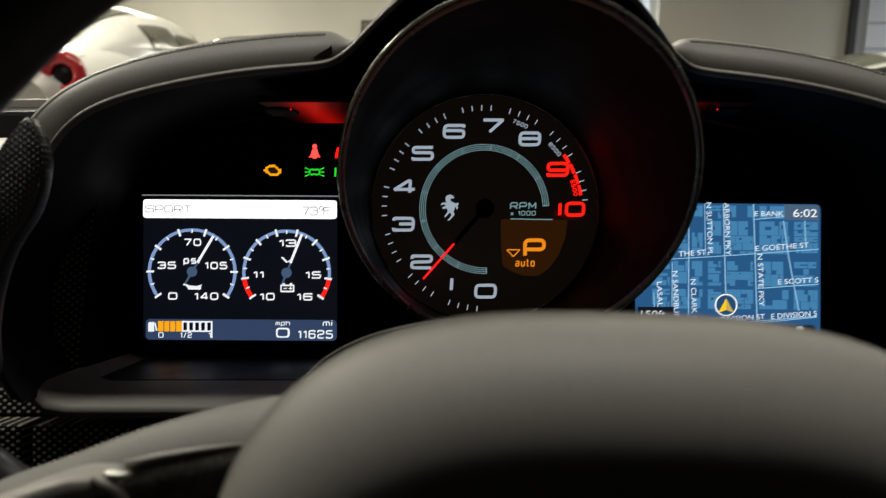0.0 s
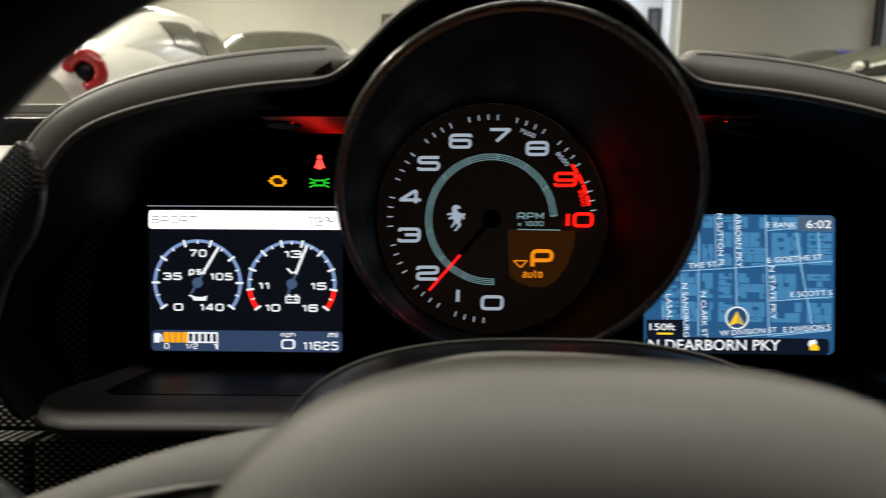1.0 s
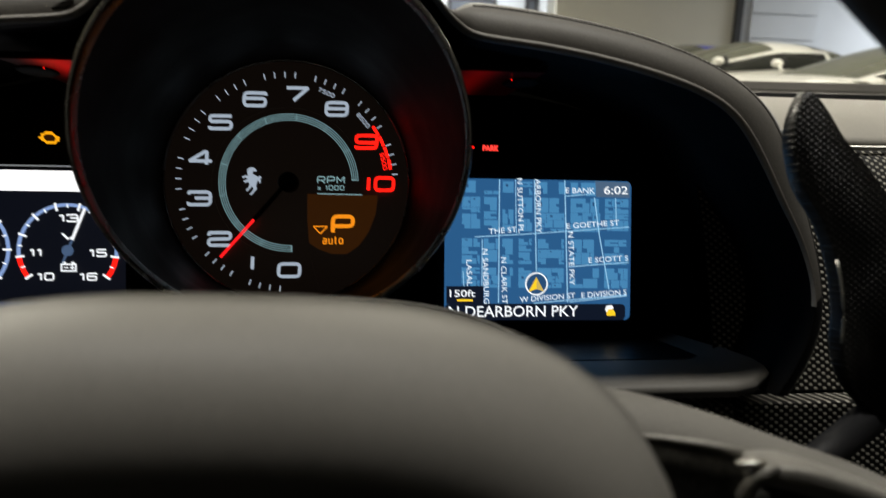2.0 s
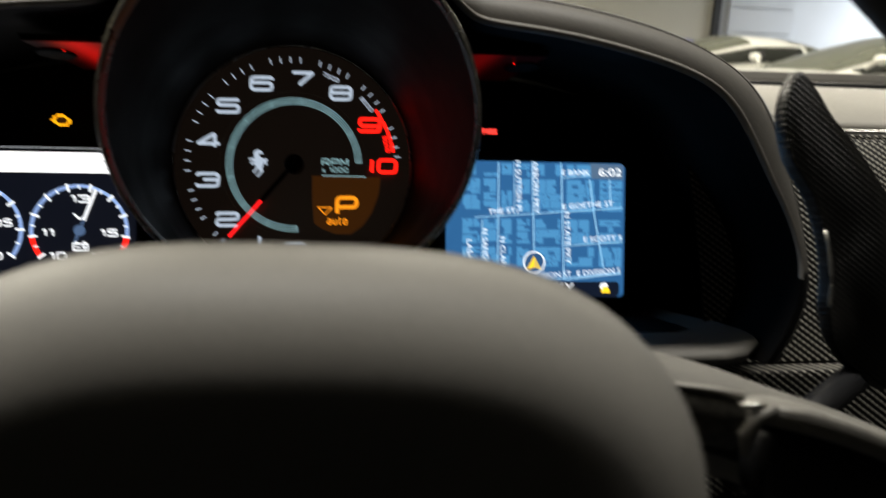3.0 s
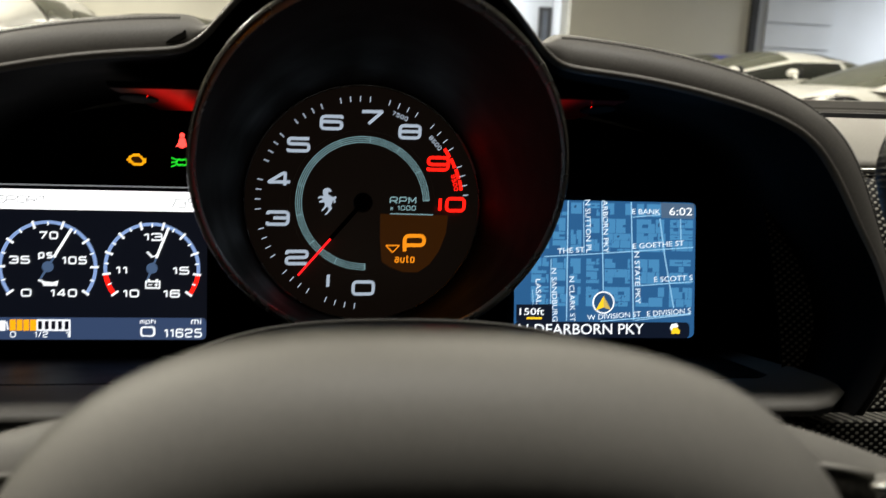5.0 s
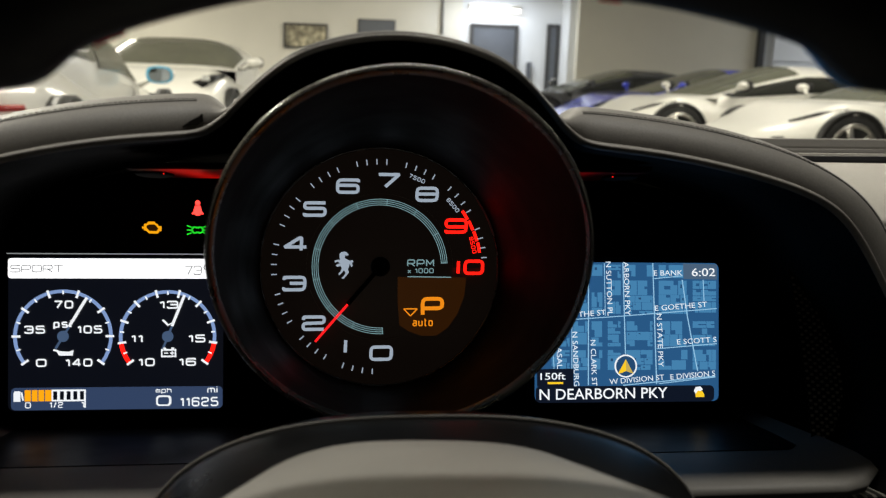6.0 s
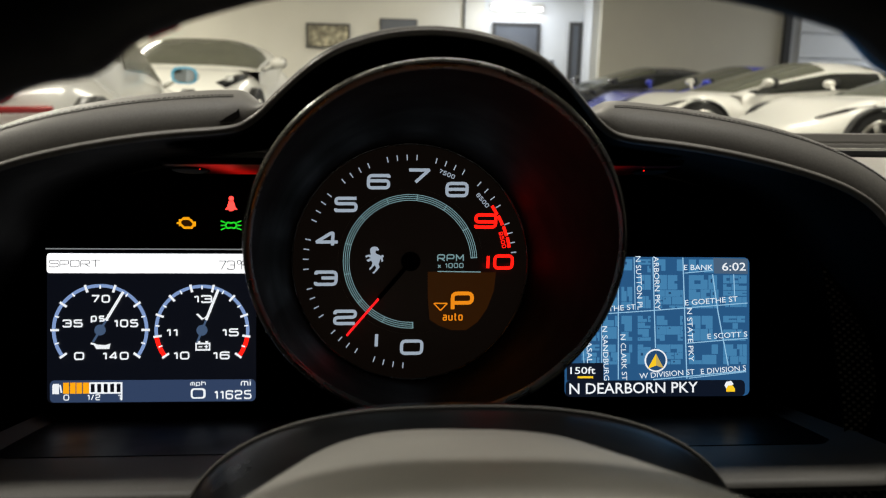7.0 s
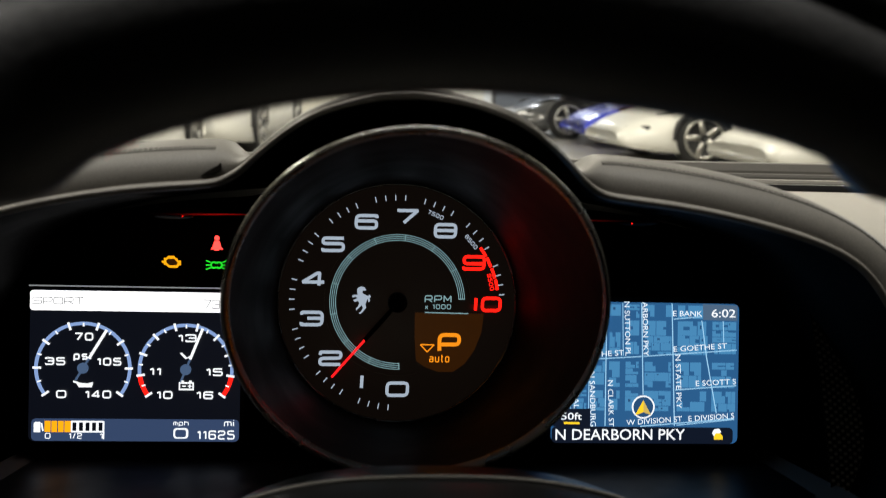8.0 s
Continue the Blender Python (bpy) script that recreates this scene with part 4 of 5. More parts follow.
# needle and its cap
NA = math.radians(A0 - STEP * 1.55)
ND = lambda r: (TC[0] + r * math.cos(NA), TC[1] + r * math.sin(NA))
part("needle", bar(ND(0.0250), ND(0.0495), 0.0011, 0.4375, 0.0008), M_NEEDLE, tach, "glowing red needle")
part("needle_root", bar(ND(0.0), ND(0.0250), 0.0022, 0.4378, 0.001), M_DIAL, tach)
part("needle_cap", ([(TC[0] + r * math.cos(g), y, TC[1] + r * math.sin(g)) for r, y in ((0.0050, 0.449), (0.0050, 0.440), (0.0044, 0.4372), (0.0002, 0.4365)) for g in np.linspace(0, 2 * math.pi, 40, endpoint=False)], grid_faces(4, 40, False, True)), M_DIAL, tach, "black needle cap")

# ---- left display ----
YL = 0.4408


def S(u, v):
    """The left display's drawing grid to (x, z)."""
    return (-0.164996 + 0.0001303 * u - 2e-7 * v, 0.060108 - 8e-7 * u - 0.0001329 * v)


def SP(pts, y):
    return plate([S(*p) for p in pts], y)


def rrect(f, u0, v0, u1, v1, r, y):
    return plate([f(*p) for p in rounded(u0, u1, v0, v1, r)], y)


left = thing("left_display", "lit vehicle display with oil pressure and battery gauges", "screen", (-0.108, YL, -0.05))
part("display_frame", rrect(S, 38, 235, 850, 825, 14, YL + 0.0012), M_GLOSS, left)
part("screen", rrect(S, 50, 250, 838, 815, 22, YL), M_SCREEN, left)
part("header_bar", rrect(S, 50, 254, 836, 328, 12, YL - 0.0004), M_HEAD, left, "bright white header bar")
part("header_text", squared("SPORT", S(155, 292), 0.0036, YL - 0.0007, 0.0248, 0.00036), M_GREYTXT, left)
part("header_text", squared("73", S(727, 297), 0.0046, YL - 0.0007, 0.0082, 0.00040), M_GREYTXT, left)
part("degree_ring", arc_band(S(774, 286), 0.0008, 0.0012, 0, 360, YL - 0.0007, 20), M_GREYTXT, left)
part("header_text", squared("F", S(796, 297), 0.0046, YL - 0.0007, 0.0036, 0.00040), M_GREYTXT, left)
# Reflection along the frame's top, put in as a glowing bar.
part("header_glint", bar(S(44, 237), S(842, 237), 0.0006, YL), M_FRAMEGLINT, left, "thin reflection over the header, painted as a glowing line")
part("footer_bar", rrect(S, 62, 730, 836, 812, 16, YL - 0.0004), M_NAVY, left, "dark blue footer bar")
Y1, Y2 = YL - 0.0007, YL - 0.0009


def gauge(cu, cv, ru, rv, labels, reds, needle, ticks, icon):
    """One round gauge of the left display, in the display's grid."""
    gp = part("gauge_arc", polar_band(cu, cv, ru, rv, 0.93, 1.0, -126, 126, Y1), M_PERI, left, "pale blue gauge arc")
    for a, b in reds:
        part("red_zone", polar_band(cu, cv, ru, rv, 0.92, 1.01, a, b, Y1 - 0.0001), M_RED, gp)
    for k in range(ticks):
        a = -126 + 252 * k / (ticks - 1)
        big = k % 2 == 0
        r0 = 0.86 if big else 0.90
        r1 = 1.03 if big else 0.98
        p = [(cu + ru * r * math.sin(math.radians(a)), cv - rv * r * math.cos(math.radians(a))) for r in (r0, r1)]
        part("gauge_tick", bar(S(*p[0]), S(*p[1]), 0.0011 if big else 0.0007, Y2), M_TEXT, gp)
    for body, u, v, w in labels:
        part("gauge_figure", squared(body, S(u, v), 0.0040, Y2, w, 0.00080), M_TEXT, gp)
    a = math.radians(needle)
    pt = lambda r: S(cu + ru * r * math.sin(a), cv - rv * r * math.cos(a))
    part("gauge_needle", bar(pt(0.24), pt(0.96), 0.0013, Y2 - 0.0001), M_TEXT, gp, "pale needle")
    part("gauge_needle_tail", bar(pt(-0.3), pt(0.24), 0.0010, Y2), M_HUBBLUE, gp)
    part("gauge_hub", disc(S(cu, cv), 0.0027, Y2 - 0.0002, 24), M_HUBBLUE, gp)
    for b in icon:
        part("gauge_icon", plate([S(*q) for q in b], Y2), M_TEXT, gp)


def polar_band(cu, cv, ru, rv, r0, r1, a0, a1, y, n=50):
    vs = []
    for i in range(n + 1):
        a = math.radians(a0 + (a1 - a0) * i / n)
        for r, yy in ((r0, y), (r1, y), (r1, y + 0.0003), (r0, y + 0.0003)):
            x, z = S(cu + ru * r * math.sin(a), cv - rv * r * math.cos(a))
            vs.append((x, yy, z))
    return vs, grid_faces(n + 1, 4, False, True), False


gauge(250, 541, 180, 172, [("70", 252, 424, 0.0092), ("35", 148, 516, 0.0098), ("105", 347, 516, 0.0120), ("0", 172, 638, 0.0050), ("140", 308, 638, 0.0128), ("psi", 248, 495, 0.0086)], [], 30, 15,
      [[(222, 590), (240, 596), (268, 598), (288, 592), (284, 612), (236, 612)], [(216, 588), (232, 592), (230, 598), (214, 594)]])
gauge(633, 543, 180, 172, [("13", 637, 425, 0.0092), ("11", 520, 551, 0.0058), ("15", 741, 551, 0.0084), ("10", 555, 638, 0.0080), ("16", 706, 638, 0.0084)], [(-126, -97), (97, 126)], 21, 19,
      [[(608, 590), (664, 590), (664, 596), (608, 596)], [(608, 614), (664, 614), (664, 620), (608, 620)], [(608, 596), (613, 596), (613, 614), (608, 614)], [(659, 596), (664, 596), (664, 614), (659, 614)], [(616, 584), (626, 584), (626, 590), (616, 590)], [(646, 584), (656, 584), (656, 590), (646, 590)], [(610, 482), (618, 480), (636, 498), (632, 504)], [(632, 504), (636, 498), (652, 488), (656, 492)], [(620, 603), (634, 603), (634, 607), (620, 607)], [(642, 603), (656, 603), (656, 607), (642, 607)], [(647, 598), (651, 598), (651, 612), (647, 612)]])
fuel = part("fuel_bar", SP([(112, 738), (208, 738), (208, 779), (112, 779)], Y1), M_AMBER, left, "amber fuel level")
for u in (136, 160, 184):
    part("fuel_gap", bar(S(u, 738), S(u, 779), 0.0004, Y1 - 0.0001), M_NAVY, fuel)
for k in range(5):
    u0, u1 = 210 + k * 24.2, 210 + k * 24.2 + 24.2
    for a, b in (((u0, 740), (u1, 740)), ((u0, 777), (u1, 777)), ((u0 + 2, 738), (u0 + 2, 779)), ((u1 - 2, 738), (u1 - 2, 779))):
        part("fuel_cell", bar(S(*a), S(*b), 0.0008, Y1), M_TEXT, fuel)
    part("fuel_cell_core", SP([(u0 + 5, 744), (u1 - 5, 744), (u1 - 5, 774), (u0 + 5, 774)], Y1), M_SCREEN, fuel)
part("fuel_end", bar(S(330, 738), S(330, 805), 0.0006, Y1), M_TEXT, fuel)
for body, u, w in (("0", 124, 0.0028), ("1/2", 226, 0.0064), ("1", 322, 0.0016)):
    part("fuel_figure", squared(body, S(u, 793), 0.0030, Y1, w, 0.00050), M_TEXT, left)
part("pump_icon", SP([(76, 742), (96, 742), (96, 780), (72, 780), (72, 748)], Y1), M_TEXT, left)
part("pump_hose", bar(S(100, 746), S(106, 776), 0.0007, Y1), M_TEXT, left)
part("speed_unit", squared("mph", S(618, 743), 0.0026, Y1, 0.0076, 0.00042), M_TEXT, left)
zero = part("speed_figure", rrect(S, 590, 762, 646, 801, 12, Y1), M_TEXT, left)
part("speed_figure_core", rrect(S, 598, 768, 638, 795, 8, Y1 - 0.0004), M_NAVY, zero)
part("distance_unit", squared("mi", S(799, 742), 0.0034, Y1, 0.0050, 0.00055), M_TEXT, left)
part("odometer", squared("11625", S(750, 787), 0.0046, Y1, 0.0186, 0.00075), M_TEXT, left)

# ---- right display: the map ----
YR = 0.4304


def R(u, v):
    """The map's drawing grid to (x, z)."""
    return (0.093828 + 0.0001162 * u - 4e-7 * v, 0.031256 - 1e-6 * u - 0.0001139 * v)


def RP(pts, y):
    return plate([R(*p) for p in pts], y)


right = thing("map_display", "lit navigation map display in blue with white street names", "screen", (0.146, YR, -0.05))
part("display_frame", rrect(R, 20, 40, 890, 700, 18, YR + 0.0012), M_GLOSS, right)
part("map_ground", rrect(R, 50, 64, 872, 684, 26, YR), M_MAP, right, "blue map ground")
rng = random.Random(5)
blocks, yards = [], []
COLS = [(120, 205), (215, 285), (296, 350), (368, 432), (452, 575), (596, 735), (750, 862)]
ROWS_V = [(70, 135), (140, 295), (322, 440), (450, 545)]
for c0, c1 in COLS:
    for r0, r1 in ROWS_V:
        v = r0 + 4
        while v < r1 - 14:
            hgt = rng.uniform(22, 70)
            u = c0 + 4
            while u < c1 - 10:
                wid = rng.uniform(22, 70)
                a, b, e = u, min(u + wid, c1 - 3), min(v + hgt, r1 - 3)
                roll = rng.random()
                depth = YR - 0.0003 - 0.00001 * rng.random()
                if b - a > 8 and roll < 0.85:
                    # lots with bites taken out of one corner or one side
                    bu, bv = (b - a) * rng.uniform(0.25, 0.6), (e - v) * rng.uniform(0.25, 0.6)
                    shape = [(a, v), (b, v), (b, e), (a, e)]
                    if roll < 0.20:
                        shape = [(a, v), (b - bu, v), (b - bu, v + bv), (b, v + bv), (b, e), (a, e)]
                    elif roll < 0.40:
                        shape = [(a, v), (b, v), (b, e), (a + bu, e), (a + bu, e - bv), (a, e - bv)]
                    elif roll < 0.55:
                        m = (v + e) / 2
                        shape = [(a, v), (b, v), (b, m - bv * 0.3), (b - bu, m - bv * 0.3), (b - bu, m + bv * 0.3), (b, m + bv * 0.3), (b, e), (a, e)]
                    blocks.append(RP(shape, depth))
                    if roll > 0.68 and b - a > 30:
                        yards.append(RP([(a + bu * 0.5, v + bv * 0.5), (a + bu * 0.9, v + bv * 0.5), (a + bu * 0.9, v + bv), (a + bu * 0.5, v + bv)], depth - 0.0001))
                u += wid + rng.uniform(1, 6)
            v += hgt + rng.uniform(1, 6)
tagged(part("building_pattern", join(*blocks) + (False,), M_MAP2, right, "paler blue building outlines"), kind="stuff")
tagged(part("yard_pattern", join(*yards) + (False,), M_MAP3, right, "darker blue yards"), kind="stuff")
Y3 = YR - 0.0006
ROADS = [((285, 66), (285, 608), 5), ((438, 66), (450, 470), 5), ((572, 66), (590, 606), 5), ((705, 140), (728, 300), 5), ((728, 300), (775, 548), 5), ((800, 140), (804, 235), 4), ((130, 470), (134, 540), 4), ((212, 330), (212, 608), 4), ((180, 320), (440, 302), 5), ((440, 302), (862, 268), 5), ((580, 135), (706, 122), 5), ((592, 448), (862, 426), 5), ((440, 610), (855, 572), 5), ((600, 604), (855, 576), 4), ((355, 66), (360, 300), 3)]
for a, b, w in ROADS:
    part("road", bar(R(*a), R(*b), w * 0.000085, Y3), M_ROAD, right)
Y4 = YR - 0.0009
LABELS = [("E BANK", (640, 109), 0.0150, 0), ("E GOETHE ST", (698, 258), 0.0275, 4), ("W GOETHE ST", (285, 294), 0.0168, 5), ("E SCOTT S", (770, 412), 0.0208, 3), ("W DIVISION ST", (500, 584), 0.0285, 4), ("E DIVISION S", (752, 566), 0.0236, 4)]
for body, c, w, tr in LABELS:
    if body.startswith("W G"):
        part("street_name", text("THE ST", R(300, 290), 0.0028, Y4, 0.0142, 0.002, 4), M_LABEL, right)
        continue
    part("street_name", text(body, R(*c), 0.0028, Y4, w, 0.002, tr), M_LABEL, right)
for body, c, w in (("N SUTTON PL", (376, 180), 0.0272), ("ARBORN PKY", (455, 180), 0.0272), ("N STATE PKY", (604, 410), 0.0270), ("N SANDBURG", (228, 492), 0.0274), ("N CLARK ST", (308, 510), 0.0232), ("LASAL", (156, 478), 0.0130)):
    part("street_name", text(body, R(*c), 0.0028, Y4, w, 0.002, -88), M_LABEL, right)
part("clock_box", RP([(708, 66), (862, 70), (862, 138), (712, 136)], YR - 0.0007), M_MAPGREY, right)
part("clock_text", text("6:02", R(799, 105), 0.0042, Y4 - 0.0002, 0.0124, 0.006), M_TEXT, right)
part("scale_box", RP([(58, 536), (218, 534), (218, 612), (58, 612)], YR - 0.0010), M_MAPBAR, right)
part("scale_text", text("150ft", R(127, 567), 0.0036, YR - 0.0013, 0.0128, 0.008), M_TEXT, right)
part("scale_rule", bar(R(104, 597), R(172, 597), 0.0010, YR - 0.0013), M_YELLOW, right)
part("name_bar", rrect(R, 52, 612, 848, 684, 20, YR - 0.0010), M_MAPBAR, right, "near-black bar with the street name")
part("name_text", text("N DEARBORN PKY", R(352, 645), 0.0056, YR - 0.0013, 0.0660, 0.008), M_TEXT, right)
part("traffic_icon", RP([(764, 650), (772, 636), (792, 636), (802, 650), (802, 664), (764, 664)], YR - 0.0014), M_YELLOW, right)
part("traffic_icon", RP([(756, 636), (764, 620), (786, 616), (796, 630), (788, 636), (770, 638), (764, 650)], YR - 0.0013), M_TEXT, right)
cur = part("position_ring", arc_band(R(450, 524), 0.0051, 0.0058, 0, 360, YR - 0.0012, 40), M_TEXT, right, "white ring with a yellow arrow")
part("position_arrow", RP([(450, 494), (450, 546), (414, 560)], YR - 0.0013), M_YELLOW, cur)
part("position_arrow", RP([(450, 494), (484, 558), (450, 546)], YR - 0.0013), M_ARROWDIM, cur, "dimmer half of the arrow")
part("position_fill", disc(R(450, 524), 0.0051, YR - 0.0010, 30), M_MAP3, cur)

# ---- warning lamps ----
tell = thing("warning_lamps", "lit amber, red and green warning symbols on a black panel", "indicator", (-0.075, 0.431, 0.04))


def at(c, pts, k=0.0001):
    return [(c[0] + a * k, c[1] + b * k) for a, b in pts]


EC = (-0.0888, 0.0412)
engine = part("engine_symbol", plate(at(EC, [(-48, 4), (-38, 4), (-38, 18), (-26, 18), (-18, 28), (14, 28), (14, 20), (26, 16), (30, 6), (44, 6), (44, -18), (34, -18), (28, -30), (-14, -30), (-28, -16), (-38, -16), (-38, -6), (-48, -6)]), 0.4345), M_AMBER, tell, "amber engine outline")
part("engine_core", plate(at(EC, [(-26, 6), (-16, 14), (12, 14), (22, 4), (30, -6), (22, -18), (-10, -18), (-24, -4)]), 0.4342), M_BROWN, engine)
BC = (-0.0663, 0.0502)
belt = part("belt_symbol", disc((BC[0], BC[1] + 0.0028), 0.0012, 0.4305, 16), M_REDLED, tell, "red seat belt symbol")
part("belt_body", plate(at(BC, [(-12, 14), (12, 14), (20, -14), (30, -28), (14, -26), (8, -34), (-8, -34), (-14, -26), (-30, -28), (-20, -14)]), 0.4305), M_REDLED, belt)
GC = (-0.0664, 0.0398)
side = part("side_light_symbol", arc_band((GC[0] - 0.0012, GC[1]), 0.0010, 0.0018, 40, 320, 0.4305, 20), M_GREEN, tell, "green side light symbol")
part("side_light_symbol", arc_band((GC[0] + 0.0012, GC[1]), 0.0010, 0.0018, -140, 140, 0.4305, 20), M_GREEN, tell)
for s in (-1, 1):
    for dz in (-0.0022, 0.0, 0.0022):
        part("light_ray", bar((GC[0] + s * 0.0028, GC[1] + dz * 0.6), (GC[0] + s * 0.0050, GC[1] + dz), 0.0006, 0.4305), M_GREEN, side)
part("edge_lamp", plate([(-0.0560, 0.0470), (-0.0545, 0.0470), (-0.0535, 0.0525), (-0.0548, 0.0525)], 0.4305), M_RED, tell)
part("edge_lamp", plate([(-0.0562, 0.0375), (-0.0552, 0.0375), (-0.0550, 0.0420), (-0.0560, 0.0420)], 0.4305), M_GREEN, tell)
part("park_text", text("PARK", (0.1224, 0.0389), 0.0028, 0.4305, 0.0078, 0.012), M_REDLED, tell, "red brake wording")
part("park_edge", disc((0.1135, 0.0392), 0.0007, 0.4305, 12), M_RED, tell)
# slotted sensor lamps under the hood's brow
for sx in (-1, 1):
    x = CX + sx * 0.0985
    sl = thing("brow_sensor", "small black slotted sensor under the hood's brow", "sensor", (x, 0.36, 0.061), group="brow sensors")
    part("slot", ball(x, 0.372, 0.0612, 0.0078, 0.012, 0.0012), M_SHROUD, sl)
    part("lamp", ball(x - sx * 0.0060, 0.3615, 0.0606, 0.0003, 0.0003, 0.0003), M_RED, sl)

# ---- steering wheel ----
WX, WY, WZ, WR = 0.0310, 0.136, -0.0840, 0.1720
WT = Matrix.Translation((WX, WY, WZ)) @ Matrix.Rotation(radians(-6), 4, "X")
HX, HZ = 0.0350, -0.070
wheel = thing("steering_wheel", "black leather steering wheel with a grey leather airbag hub", "steering wheel", (WX, WY, WZ))


def wp(a, r, y=0.0):
    """A point of the wheel: a in degrees from the top, to the right."""
    p = WT @ Vector((r * math.sin(math.radians(a)), y, r * math.cos(math.radians(a))))
    return tuple(p)


ang = np.linspace(0, 360, 360, endpoint=False)


def rim_r(a):
    """The rim's thickness: thumb grips at both sides of the top, slimmer towards the right."""
    a = a if a < 180 else a - 360
    b = abs(a)
    return 0.0135 + 0.0028 * math.exp(-((b - 25.8) / 2.4) ** 2) + 0.0022 / (1 + math.exp(-(b - 40) / 2)) - (0.0022 * min(max((a - 8) / 14, 0), 1) if 0 < a < 60 else 0)


def on_rim(a, y):
    """A point on the rim's inner face, y ahead of its middle."""
    return wp(a, WR - math.sqrt(rim_r(a) ** 2 - y * y) + 0.0004, y)


rad = [rim_r(a) for a in ang]
part("rim", tube([wp(a, WR) for a in ang], rad, 18, True, 1.0, (0, 1, 0)), M_RIMBLACK, wheel, "black leather rim")
part("rim_back", tube([wp(a, WR + 0.0125, 0.003) for a in ang], 0.0135, 14, True, 1.0, (0, 1, 0)), M_RIMBLACK, wheel, "black outer leather of the rim")
# One blue and two short red lines along the rim's inner edge.
part("rim_blue_line", tube([on_rim(a, 0.0098) for a in np.linspace(10.6, 27, 30)], 0.0015, 8), M_BLUELINE, wheel, "blue line along the rim's edge")
for a0, a1 in ((9.1, 10.4), (-22.2, -20.2)):
    part("rim_red_line", tube([on_rim(a, 0.0085) for a in np.linspace(a0, a1, 8)], 0.0014, 8), M_REDLINE, wheel, "short red line on the rim's edge")


def hub_rows(prof, cx, cz, left, right, tilt=0.0, n=72):
    """Rounded sections about the hub's middle: half width, top, bottom and depth; left and right: (width factor, roundness)."""
    v = []
    for w, zt, zb, y in prof:
        for i in range(n):
            g = 2 * math.pi * i / n
            c, s = math.cos(g), math.sin(g)
            k, e = right if c > 0 else left
            x = w * k * math.copysign(abs(c) ** e, c)
            z = (zt if s > 0 else -zb) * abs(s) ** e - tilt * x
            v.append((cx + x, y, cz + z))
    return v, grid_faces(len(prof), n, False, True) + [tuple((len(prof) - 1) * n + k for k in range(n))]


COVER = [(0.040, 0.0250, 0.225), (0.058, 0.0470, 0.221), (0.062, 0.0500, 0.215), (0.0675, 0.0530, 0.19), (0.0715, 0.0553, 0.17), (0.0750, 0.0578, 0.15), (0.0770, 0.0600, 0.132), (0.0770, 0.0606, 0.122), (0.0751, 0.0593, 0.1128), (0.0728, 0.0567, 0.1072), (0.0704, 0.0534, 0.1034), (0.0678, 0.0496, 0.1008), (0.0648, 0.0455, 0.0993), (0.0608, 0.0410, 0.0989), (0.0552, 0.0355, 0.0995), (0.049, 0.0295, 0.1006), (0.036, 0.020, 0.1022), (0.02, 0.012, 0.1030)]
part("airbag_cover", hub_rows([(w, t * 0.987, t, y + 0.0254) for w, t, y in COVER], 0.0272, -0.0709, (0.909, 0.772), (1.010, 0.655), 0.0195), M_HUB, wheel, "soft grey leather airbag cover")
HOUSE = [(0.070, 0.035, 0.335), (0.083, 0.0440, 0.305), (0.088, 0.0468, 0.286), (0.0885, 0.0472, 0.278), (0.087, 0.0462, 0.266), (0.080, 0.0420, 0.245), (0.070, 0.034, 0.215)]
part("hub_housing", hub_rows([(w, t, 0.06, y) for w, t, y in HOUSE], HX, HZ, (1.0, 0.77), (1.0, 0.77), 0.012), M_GLOSS, wheel, "glossy black housing behind the airbag")
part("housing_edge", tube([(HX + 0.0887 * math.copysign(abs(math.cos(g)) ** 0.77, math.cos(g)), 0.2775, HZ + 0.0474 * math.sin(g) ** 0.77 - 0.012 * 0.0887 * math.cos(g)) for g in np.linspace(0.10, math.pi - 0.10, 60)], 0.0007, 8), M_LEDGE, wheel, "thin pale edge of the housing")
bd = part("badge", disc((0.029, -0.073), 0.011, 0.1265, 32, 0.003), M_BLACK, wheel, "small round badge")
part("badge_ring", arc_band((0.029, -0.073), 0.0105, 0.0118, 0, 360, 0.1257, 32, 0.002), M_ALU, bd)
